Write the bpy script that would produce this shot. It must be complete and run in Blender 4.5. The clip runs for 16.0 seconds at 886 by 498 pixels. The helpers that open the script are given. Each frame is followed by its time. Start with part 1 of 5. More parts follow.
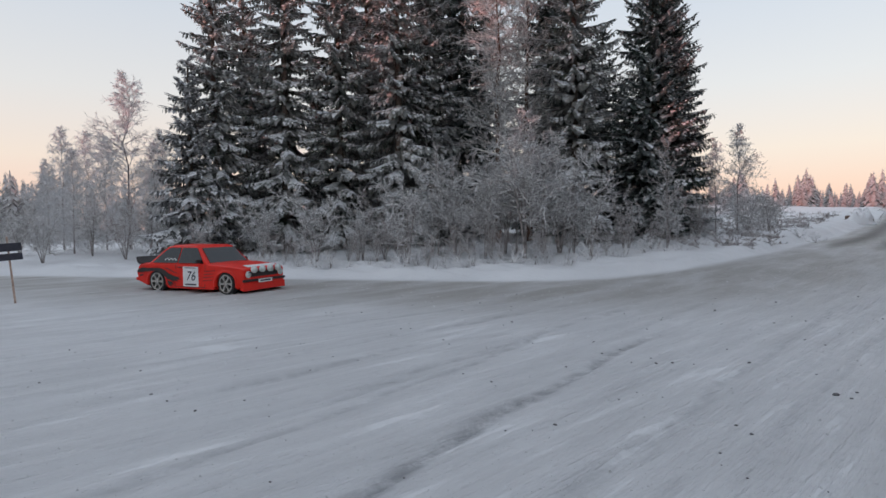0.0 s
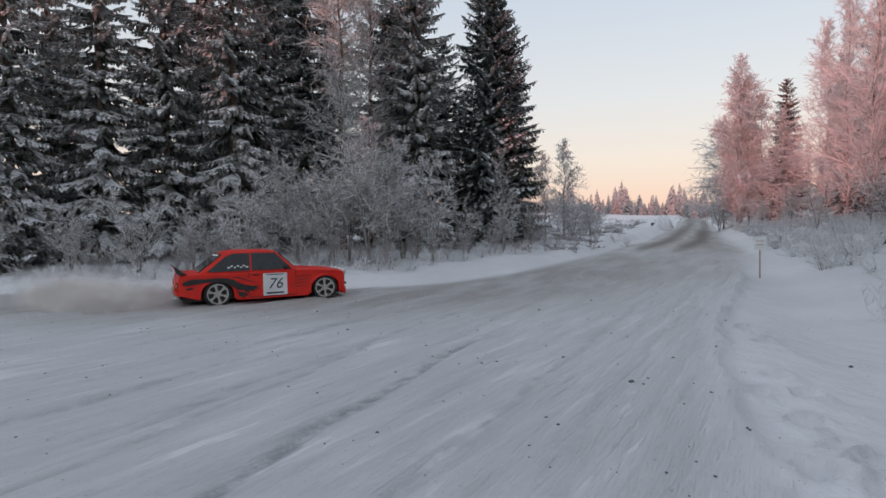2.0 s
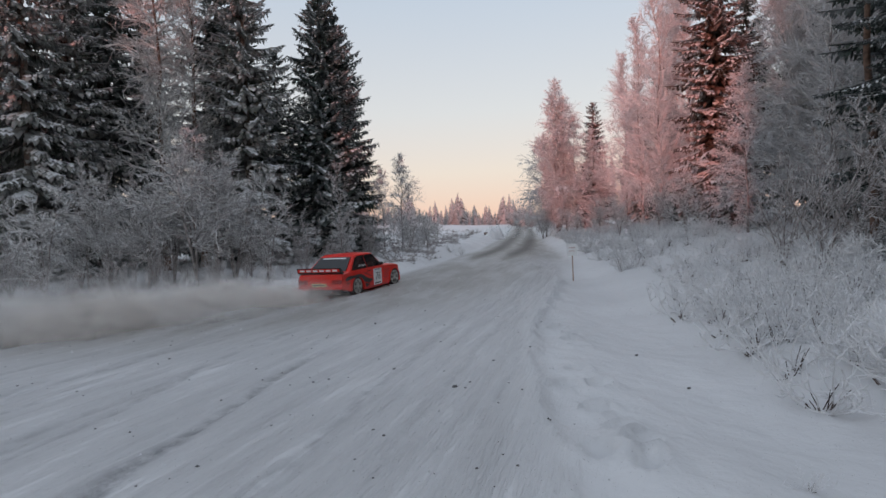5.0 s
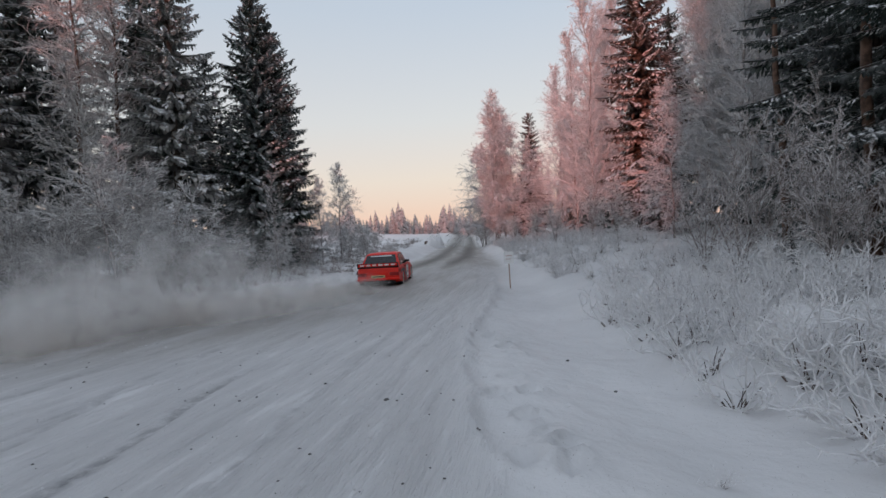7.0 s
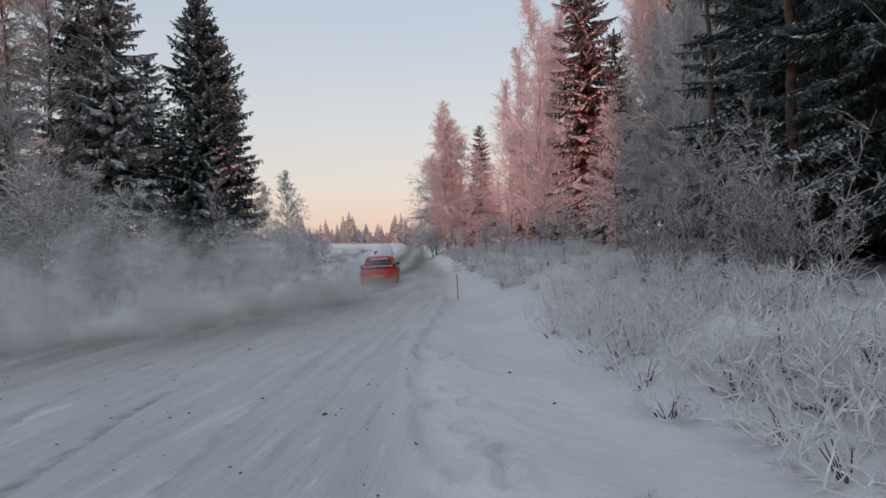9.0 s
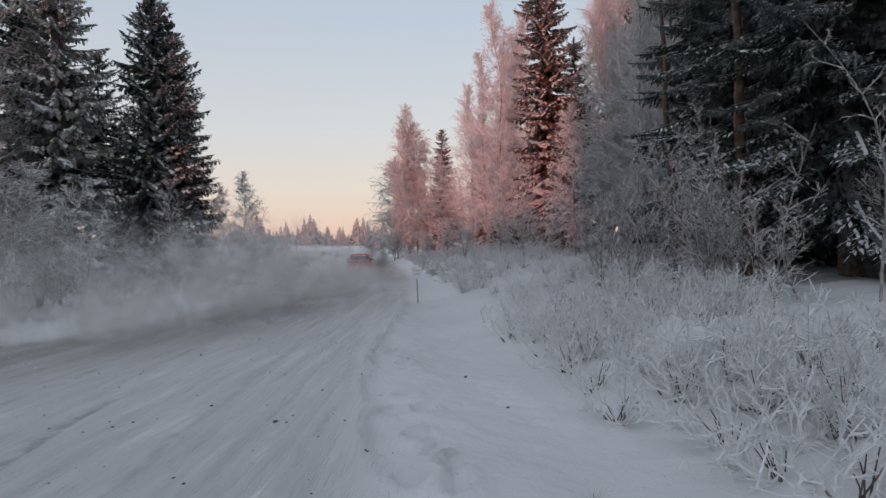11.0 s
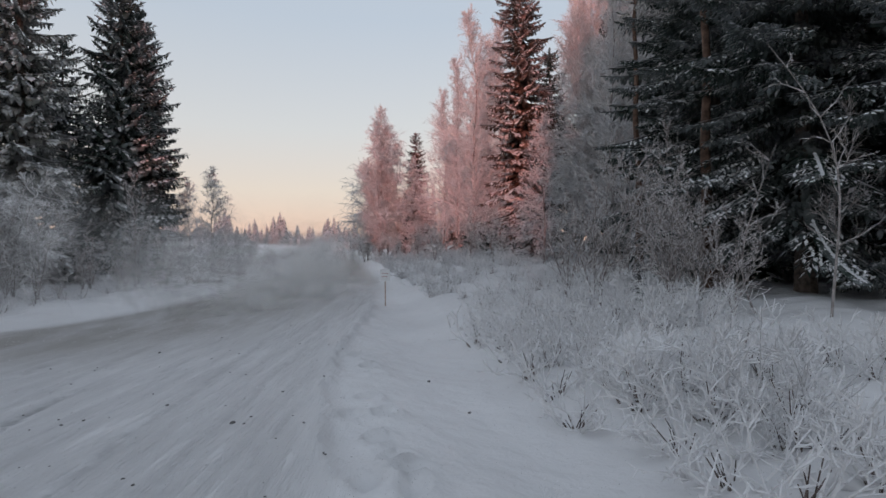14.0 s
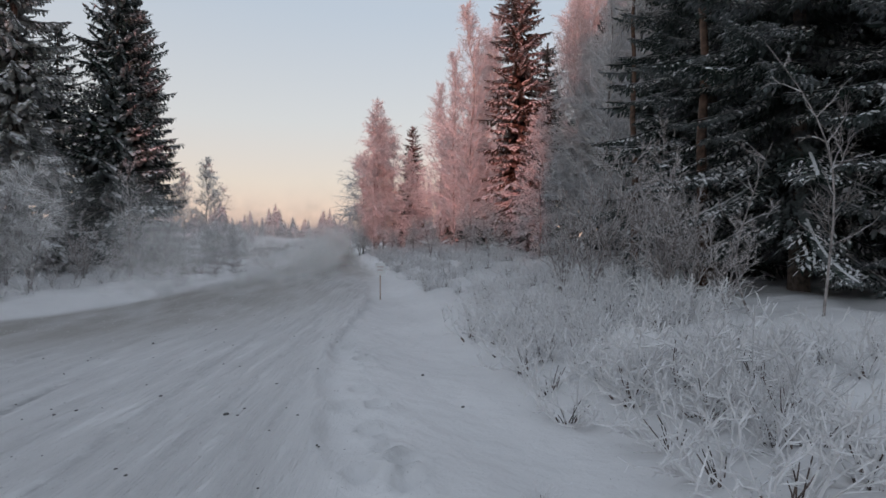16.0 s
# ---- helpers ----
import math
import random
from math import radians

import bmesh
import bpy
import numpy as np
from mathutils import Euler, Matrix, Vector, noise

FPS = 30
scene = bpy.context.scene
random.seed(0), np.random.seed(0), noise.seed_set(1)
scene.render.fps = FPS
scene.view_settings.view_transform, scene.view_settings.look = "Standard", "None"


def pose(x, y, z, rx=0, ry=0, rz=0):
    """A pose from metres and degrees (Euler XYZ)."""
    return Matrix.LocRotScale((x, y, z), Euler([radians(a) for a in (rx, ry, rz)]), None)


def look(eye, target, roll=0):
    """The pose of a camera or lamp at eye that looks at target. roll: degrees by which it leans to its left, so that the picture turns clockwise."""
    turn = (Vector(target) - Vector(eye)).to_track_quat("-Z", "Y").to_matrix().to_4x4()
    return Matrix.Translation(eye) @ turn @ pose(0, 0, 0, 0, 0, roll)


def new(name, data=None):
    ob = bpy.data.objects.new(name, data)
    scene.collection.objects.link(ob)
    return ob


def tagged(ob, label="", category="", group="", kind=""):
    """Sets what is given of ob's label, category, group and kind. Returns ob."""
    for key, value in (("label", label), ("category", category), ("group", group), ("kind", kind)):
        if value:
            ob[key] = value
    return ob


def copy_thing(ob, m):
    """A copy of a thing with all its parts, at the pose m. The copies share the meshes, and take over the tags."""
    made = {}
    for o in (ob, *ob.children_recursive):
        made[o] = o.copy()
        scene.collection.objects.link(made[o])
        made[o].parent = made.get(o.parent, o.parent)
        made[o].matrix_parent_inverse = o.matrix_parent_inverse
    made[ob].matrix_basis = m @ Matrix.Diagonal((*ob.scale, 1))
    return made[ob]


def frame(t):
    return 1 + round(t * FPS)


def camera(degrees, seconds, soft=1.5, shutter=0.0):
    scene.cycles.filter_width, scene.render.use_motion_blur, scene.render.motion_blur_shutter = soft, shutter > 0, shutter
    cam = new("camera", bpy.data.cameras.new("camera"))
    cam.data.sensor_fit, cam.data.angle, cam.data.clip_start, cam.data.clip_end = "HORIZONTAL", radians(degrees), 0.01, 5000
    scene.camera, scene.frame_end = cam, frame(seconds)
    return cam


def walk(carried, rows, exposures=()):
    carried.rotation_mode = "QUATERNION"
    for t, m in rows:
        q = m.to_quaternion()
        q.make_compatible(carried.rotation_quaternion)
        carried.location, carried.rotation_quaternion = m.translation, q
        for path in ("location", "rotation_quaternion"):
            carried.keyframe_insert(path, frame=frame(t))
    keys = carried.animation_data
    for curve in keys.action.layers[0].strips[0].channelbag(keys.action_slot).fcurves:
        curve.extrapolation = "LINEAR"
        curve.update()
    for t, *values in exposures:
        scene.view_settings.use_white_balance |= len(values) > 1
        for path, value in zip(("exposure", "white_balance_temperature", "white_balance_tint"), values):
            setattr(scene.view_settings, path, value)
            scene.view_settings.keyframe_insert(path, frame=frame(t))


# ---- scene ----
cam = camera(75.48, 16.0)
# seconds, eye x, y, z, yaw, pitch, lean to the right
ROWS = [
    (0.0, 0.000, 0.000, 1.600, 0.00, -2.36, 0.82),
    (0.5, 0.107, 0.035, 1.594, -5.93, -2.32, 0.98),
    (1.0, 0.161, 0.060, 1.588, -8.87, -2.20, 0.99),
    (1.5, 0.209, 0.079, 1.576, -11.70, -1.95, 1.14),
    (2.0, 0.254, 0.078, 1.576, -14.93, -1.91, 0.96),
    (2.5, 0.268, 0.036, 1.592, -17.98, -1.91, 1.12),
    (3.0, 0.300, 0.002, 1.597, -21.52, -1.83, 1.53),
    (3.5, 0.328, -0.018, 1.605, -24.02, -1.65, 1.74),
    (4.0, 0.327, -0.108, 1.620, -26.42, -1.51, 2.02),
    (6.5, 0.464, -0.177, 1.645, -35.10, -0.72, 3.31),
    (7.0, 0.489, -0.201, 1.651, -36.39, -0.60, 3.45),
    (7.5, 0.506, -0.228, 1.661, -37.57, -0.33, 3.49),
    (8.0, 0.534, -0.244, 1.668, -38.72, -0.01, 3.32),
    (8.5, 0.556, -0.249, 1.670, -40.42, 0.15, 2.93),
    (9.0, 0.571, -0.264, 1.676, -41.31, 0.13, 2.79),
    (11.5, 0.644, -0.342, 1.697, -45.89, 0.45, 1.92),
    (12.0, 0.649, -0.354, 1.701, -46.33, 0.71, 1.08),
    (12.5, 0.654, -0.366, 1.699, -46.92, 0.68, 0.97),
    (13.0, 0.655, -0.365, 1.697, -47.73, 0.53, 0.90),
    (13.5, 0.653, -0.363, 1.701, -47.46, 0.64, 0.64),
    (14.0, 0.661, -0.364, 1.697, -47.98, 0.59, 0.52),
    (14.5, 0.657, -0.371, 1.702, -47.64, 0.43, 0.63),
    (15.0, 0.653, -0.365, 1.700, -47.95, 0.19, 0.21),
    (15.5, 0.653, -0.370, 1.705, -47.66, 0.27, 0.05),
    (16.0, 0.658, -0.365, 1.699, -48.43, 0.01, -0.23),
]
walk(cam, [(t, pose(x, y, z, 90 + pitch, 0, yaw) @ pose(0, 0, 0, 0, 0, -lean)) for t, x, y, z, yaw, pitch, lean in ROWS],
     [(0.0, 0.12), (4.0, -0.01), (7.0, -0.08), (12.0, -0.15), (16.0, -0.16)])

# ---- light ----
SUN_FROM, SUN_UP = 238.0, 4.6      # compass bearing from +y to +x, and elevation, degrees
world = bpy.data.worlds.new("winter_sky")
scene.world = world
world.use_nodes = True
wn, wl = world.node_tree.nodes, world.node_tree.links
wn.clear()
sky = wn.new("ShaderNodeTexSky")
sky.sky_type = "NISHITA"
sky.sun_disc = False
sky.sun_elevation = radians(SUN_UP)
sky.sun_rotation = radians(SUN_FROM)
sky.air_density, sky.dust_density, sky.ozone_density = 1.0, 0.6, 2.0
sky_bg = wn.new("ShaderNodeBackground")
sky_bg.inputs["Strength"].default_value = 0.05
wl.new(sky.outputs[0], sky_bg.inputs[0])
# the frosty haze of a low winter sun: rose and peach over the horizon, pale blue above
tc = wn.new("ShaderNodeTexCoord")
sep = wn.new("ShaderNodeSeparateXYZ")
wl.new(tc.outputs["Generated"], sep.inputs[0])
ramp = wn.new("ShaderNodeValToRGB")
wl.new(sep.outputs["Z"], ramp.inputs[0])
el = ramp.color_ramp.elements
for i, (at, col) in enumerate(((0.0, (0.76, 0.48, 0.45)), (0.045, (0.82, 0.55, 0.48)), (0.11, (0.81, 0.66, 0.57)), (0.21, (0.71, 0.68, 0.66)), (0.38, (0.56, 0.61, 0.68)), (1.0, (0.51, 0.57, 0.67)))):
    e = el[i] if i < 2 else el.new(at)
    e.position, e.color = at, (*col, 1)
bg = wn.new("ShaderNodeBackground")
bg.inputs["Strength"].default_value = 0.95
wl.new(ramp.outputs[0], bg.inputs[0])
both = wn.new("ShaderNodeAddShader")
wl.new(bg.outputs[0], both.inputs[0])
wl.new(sky_bg.outputs[0], both.inputs[1])
out = wn.new("ShaderNodeOutputWorld")
wl.new(both.outputs[0], out.inputs[0])

sun = new("sun", bpy.data.lights.new("sun", "SUN"))
sun.data.energy, sun.data.angle, sun.data.color = 2.2, radians(0.6), (1.0, 0.31, 0.24)
_a, _e = radians(SUN_FROM), radians(SUN_UP)
sun.matrix_world = look((0, 0, 60), (-math.sin(_a) * math.cos(_e), -math.cos(_a) * math.cos(_e), 60 - math.sin(_e)))


# ---- materials ----
def nodes_of(name):
    m = bpy.data.materials.new(name)
    m.use_nodes = True
    n, l = m.node_tree.nodes, m.node_tree.links
    return m, n, l, n["Principled BSDF"]


def mix_col(n, l, fac, a, b):
    """A colour mix; a and b are colours or sockets."""
    x = n.new("ShaderNodeMix")
    x.data_type = "RGBA"
    for s, v in ((x.inputs[6], a), (x.inputs[7], b)):
        if isinstance(v, tuple):
            s.default_value = (*v, 1)
        else:
            l.new(v, s)
    if isinstance(fac, float):
        x.inputs[0].default_value = fac
    else:
        l.new(fac, x.inputs[0])
    return x.outputs[2]


def noise_fac(n, l, scale, detail=4.0, lo=0.35, hi=0.65, stretch=None, rough=0.55):
    """A noise between lo and hi, brought to 0..1."""
    tc = n.new("ShaderNodeTexCoord")
    src = tc.outputs["Object"]
    if stretch:
        mp = n.new("ShaderNodeMapping")
        mp.inputs["Rotation"].default_value = (0, 0, radians(stretch[3]) if len(stretch) > 3 else 0)
        l.new(src, mp.inputs[0])
        ms = n.new("ShaderNodeMapping")
        ms.inputs["Scale"].default_value = stretch[:3]
        l.new(mp.outputs[0], ms.inputs[0])
        src = ms.outputs[0]
    t = n.new("ShaderNodeTexNoise")
    t.inputs["Scale"].default_value, t.inputs["Detail"].default_value, t.inputs["Roughness"].default_value = scale, detail, rough
    l.new(src, t.inputs["Vector"])
    r = n.new("ShaderNodeMapRange")
    r.inputs[1].default_value, r.inputs[2].default_value = lo, hi
    l.new(t.outputs["Fac"], r.inputs[0])
    return r.outputs[0]


def bump(n, l, p, height, strength, dist):
    b = n.new("ShaderNodeBump")
    b.inputs["Strength"].default_value, b.inputs["Distance"].default_value = strength, dist
    l.new(height, b.inputs["Height"])
    if p.inputs["Normal"].is_linked:
        l.new(p.inputs["Normal"].links[0].from_socket, b.inputs["Normal"])
    l.new(b.outputs[0], p.inputs["Normal"])


def plain(name, col, rough=0.5, metal=0.0, vary=0.12, scale=6.0, coat=0.0):
    """A material with light wear: two noises shift its colour and roughness."""
    m, n, l, p = nodes_of(name)
    dark = tuple(c * (1 - vary) for c in col)
    lite = tuple(min(1, c * (1 + vary)) for c in col)
    c = mix_col(n, l, noise_fac(n, l, scale), dark, lite)
    l.new(c, p.inputs["Base Color"])
    p.inputs["Roughness"].default_value, p.inputs["Metallic"].default_value = rough, metal
    p.inputs["Coat Weight"].default_value = coat
    return m


def island_mat(name, a, b, rough=0.7, scale=1.2, third=None, amount=0.4):
    """Each loose piece takes its own tone between a and b; patches of a third colour."""
    m, n, l, p = nodes_of(name)
    g = n.new("ShaderNodeNewGeometry")
    c = mix_col(n, l, g.outputs["Random Per Island"], a, b)
    if third:
        f = noise_fac(n, l, scale, 3.0, 0.5 - amount * 0.3, 0.62 + (0.4 - amount) * 0.3)
        c = mix_col(n, l, f, c, third)
    l.new(c, p.inputs["Base Color"])
    p.inputs["Roughness"].default_value = rough
    return m


SNOW = island_mat("branch_snow", (0.76, 0.76, 0.77), (0.88, 0.88, 0.89), 0.85)
FROST = island_mat("frosted_twig", (0.46, 0.45, 0.455), (0.80, 0.80, 0.81), 0.85)
HOAR = island_mat("thick_hoar_frost", (0.66, 0.65, 0.65), (0.86, 0.86, 0.87), 0.85)
BROWN_TWIG = island_mat("bare_brown_twig", (0.05, 0.036, 0.03), (0.16, 0.12, 0.105), 0.85)
TWIG = island_mat("half_frosted_twig", (0.20, 0.165, 0.155), (0.72, 0.695, 0.69), 0.85)
NEEDLE = island_mat("spruce_needles", (0.022, 0.032, 0.022), (0.085, 0.098, 0.078), 0.8, 0.9, (0.42, 0.42, 0.41), 0.50)
DARK_NEEDLE = island_mat("green_spruce_needles", (0.014, 0.028, 0.022), (0.06, 0.082, 0.068), 0.8, 0.9, (0.26, 0.28, 0.285), 0.28)
# the low sun's red is painted into these needle and frost colours
SUN_TINTED_NEEDLE = island_mat("sun_tinted_spruce_needles", (0.028, 0.026, 0.018), (0.12, 0.08, 0.055), 0.8, 0.9, (0.30, 0.24, 0.22), 0.3)
BUSH_FROST = island_mat("rimed_bush_twig", (0.27, 0.255, 0.25), (0.86, 0.85, 0.845), 0.85)
PINE_RIME = island_mat("rimed_pine_needles", (0.28, 0.27, 0.26), (0.80, 0.79, 0.78), 0.85)
PINE_NEEDLE = island_mat("rime_needles", (0.10, 0.105, 0.10), (0.36, 0.36, 0.37), 0.8)
BARK = plain("bark", (0.11, 0.085, 0.07), 0.9, 0, 0.5, 9.0)
PINEBARK = plain("pine_bark", (0.13, 0.078, 0.056), 0.9, 0, 0.45, 7.0)
RIMEBARK = plain("rimed_bark", (0.30, 0.27, 0.26), 0.9, 0, 0.5, 8.0)


# ---- ground ----
ROAD = radians(39.0)
RX, RY = math.sin(ROAD), math.cos(ROAD)


def smooth(a, b, v):
    t = np.clip((v - a) / (b - a), 0, 1)
    return t * t * (3 - 2 * t)


def edge_dist(x, y, pts):
    """Signed distance from an open line: positive on its left."""
    best = np.full(np.shape(x), 1e9)
    sign = np.ones(np.shape(x))
    for (ax, ay), (bx, by) in zip(pts, pts[1:]):
        dx, dy = bx - ax, by - ay
        t = np.clip(((x - ax) * dx + (y - ay) * dy) / (dx * dx + dy * dy), 0, 1)
        d = np.hypot(x - ax - t * dx, y - ay - t * dy)
        s = np.sign(dx * (y - ay) - dy * (x - ax))
        sign = np.where(d < best, s, sign)
        best = np.minimum(d, best)
    return best * sign


# the far bank of the road, from the side road on the left round the bend and up the hill
LEFT_BANK = [(-80, 24.5), (-15.5, 20.9), (-9.3, 19.2), (-5.2, 18.1), (-1.5, 17.0), (1.5, 16.2), (3.4, 16.2), (5.1, 16.7), (7.2, 17.9), (9.9, 20.0), (14.3, 24.2), (22.3, 32.4), (46, 60.6), (100, 128)]
# the verge on the right of the road, with the shrubs behind it
RIGHT_VERGE = [(-2.5, -12), (2.2, -4.5), (5.3, 0.6), (5.8, 1.2), (6.7, 2.9), (8.3, 5.1), (10.8, 8.4), (14.8, 13.4), (16.4, 15.9), (21.9, 23.2), (34.9, 40.0), (76, 91.5), (108, 130)]


def base_height(x, y):
    s = np.maximum(x * RX + y * RY, 0)
    z = np.interp(s, [0, 10, 15.5, 17.5, 20, 24, 28, 45, 60, 85, 110, 125, 150, 230, 1200], [0, 0, 0.02, 0.08, 0.19, 0.3, 0.40, 0.78, 1.15, 2.05, 2.95, 3.2, 3.1, 2.2, 2.0])
    side = smooth(-25, 15, x + 0.2 * y)
    return z * side


def height(x, y):
    x, y = np.asarray(x, float), np.asarray(y, float)
    z = base_height(x, y)
    l = edge_dist(x, y, LEFT_BANK)      # > 0: beyond the far bank
    r = -edge_dist(x, y, RIGHT_VERGE)   # > 0: beyond the verge
    wob = 0.05 * np.sin(1.7 * x + 0.6 * y) + 0.04 * np.sin(2.9 * y - 1.1 * x) + 0.03 * np.sin(5.3 * x + 4.1 * y)
    z = z + smooth(0, 0.7, l) * (0.20 + wob * 1.1) + smooth(3, 9, l) * 0.15
    hump = 0.28 * np.sin(0.47 * x + 0.2 * y) * np.sin(0.41 * y - 0.13 * x) + 0.15 * np.sin(1.3 * x) * np.sin(1.1 * y + 0.5)
    far = smooth(22, 34, x * RX + y * RY)
    z = z + far * (smooth(0.1, 1.2, l) * 0.30 + smooth(0.1, 1.5, r) * 0.30)
    field = smooth(7, 20, l) * smooth(14, 24, x)
    z = z + field * (0.55 + hump * 1.4)
    z = z - smooth(-2.4, -1.0, r) * (1 - smooth(-0.6, 0.6, r)) * 0.20
    z = z + smooth(0.0, 1.4, r) * (0.12 + wob) + smooth(1.2, 6.5, r) * 0.50
    return z


def sheet(name, xs, ys, zfun, mat):
    """One height field over a grid of lines."""
    X, Y = np.meshgrid(xs, ys)
    Z = zfun(X, Y)
    nx, ny = len(xs), len(ys)
    v = np.stack([X.ravel(), Y.ravel(), Z.ravel()], 1)
    i = (np.arange(ny - 1)[:, None] * nx + np.arange(nx - 1)[None]).ravel()
    f = np.stack([i, i + 1, i + nx + 1, i + nx], 1)
    me = bpy.data.meshes.new(name)
    me.from_pydata(v.tolist(), [], f.tolist())
    me.materials.append(mat)
    me.polygons.foreach_set("use_smooth", [True] * len(me.polygons))
    return new(name, me)


LANE_EDGE = [(-4.0, -8.0), (1.2, 0.2), (3.1, 2.9), (3.6, 3.65), (5.0, 5.6), (7.0, 7.9), (13.0, 13.9), (20, 22), (34, 40), (76, 92)]
FOOT = ((3.49, 2.96), (3.64, 2.62), (4.05, 3.25), (4.3, 3.78), (4.57, 4.51), (4.9, 4.35), (5.3, 5.1), (6.6, 6.62), (7.0, 7.4), (6.3, 6.1), (6.9, 6.9), (3.9, 2.9))


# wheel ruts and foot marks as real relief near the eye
# grooves cut by wheels: offset across, slope, from, to, half width, strength
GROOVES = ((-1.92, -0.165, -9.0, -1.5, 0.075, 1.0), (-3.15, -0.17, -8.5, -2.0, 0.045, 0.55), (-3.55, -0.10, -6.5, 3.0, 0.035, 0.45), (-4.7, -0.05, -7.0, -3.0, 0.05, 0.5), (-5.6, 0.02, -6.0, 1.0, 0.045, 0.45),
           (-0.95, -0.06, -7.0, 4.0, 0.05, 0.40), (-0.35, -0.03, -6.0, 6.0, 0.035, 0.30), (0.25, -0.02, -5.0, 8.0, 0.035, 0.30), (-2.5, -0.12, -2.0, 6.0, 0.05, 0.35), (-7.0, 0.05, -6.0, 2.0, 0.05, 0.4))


def lanes(x, y):
    """Across and along the wheel tracks, which run up the hill."""
    u = (x - 6.0) * math.cos(radians(46)) - (y - 7.0) * math.sin(radians(46))
    return u, (x - 6.0) * math.sin(radians(46)) + (y - 7.0) * math.cos(radians(46))


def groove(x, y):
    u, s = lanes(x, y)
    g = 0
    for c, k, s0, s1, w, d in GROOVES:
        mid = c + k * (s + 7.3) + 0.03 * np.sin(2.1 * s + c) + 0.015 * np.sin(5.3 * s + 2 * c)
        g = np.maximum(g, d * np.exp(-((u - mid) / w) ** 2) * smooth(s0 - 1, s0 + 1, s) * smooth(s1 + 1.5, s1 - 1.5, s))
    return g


def relief(x, y):
    z = height(x, y)
    l = edge_dist(x, y, LEFT_BANK)
    r = -edge_dist(x, y, RIGHT_VERGE)
    u, s = lanes(x, y)
    uu = u - 0.004 * s * s + 0.10 * np.sin(0.55 * s) + 0.05 * np.sin(1.3 * s + u)
    on = smooth(-0.15, 0.15, edge_dist(x, y, LANE_EDGE)) * smooth(-0.2, -1.2, r) * smooth(0.2, -1.5, l) * smooth(46, 10, s)
    near = 0.5 + 0.5 * np.sin(0.8 * s + 1.7 * np.sin(0.9 * u))
    rut = 0.028 * np.sin(5.6 * uu) * np.sin(1.3 * uu + 0.6) + 0.020 * np.abs(np.sin(6.1 * uu + 0.9 * np.sin(0.7 * s))) + 0.014 * near * np.sin(17 * uu + np.sin(1.3 * s)) + 0.007 * (1 - near) * np.sin(29 * uu + 1.5 * np.sin(1.7 * s))
    z = z + on * rut - 0.035 * groove(x, y) * on
    # the edge of the packed lane, and soft snow with foot marks beside it
    e = edge_dist(x, y, LANE_EDGE)
    z = z - 0.06 * smooth(0.05, -0.05, e) * smooth(-6, -0.4, e + 0.0) * smooth(0.3, -0.3, r) + 0.10 * np.exp(-((e - 0.05 * np.sin(3 * s) - 0.03 * np.sin(8 * s)) / 0.08) ** 2) * (0.7 + 0.3 * np.sin(11 * s) * np.sin(4.3 * s)) * smooth(18, 9, s)
    z = z + smooth(0.1, -0.3, e) * smooth(0.6, -0.2, r) * (0.012 * np.sin(6.3 * x + 2.1 * y) * np.sin(5.2 * y - 1.4 * x) + 0.010 * np.sin(11.7 * x - 4 * y) * np.sin(9.1 * y + 3 * x) + 0.02 * np.sin(1.9 * x + 2.6 * y))
    for fx, fy in FOOT:
        d2 = ((x - fx) * 0.8 + (y - fy) * 0.6) ** 2 / 0.020 + ((y - fy) * 0.8 - (x - fx) * 0.6) ** 2 / 0.009
        z = z - 0.17 * np.exp(-d2 ** 2) + 0.06 * np.exp(-(np.sqrt(d2) - 1.6) ** 2 * 3.5)
    return z


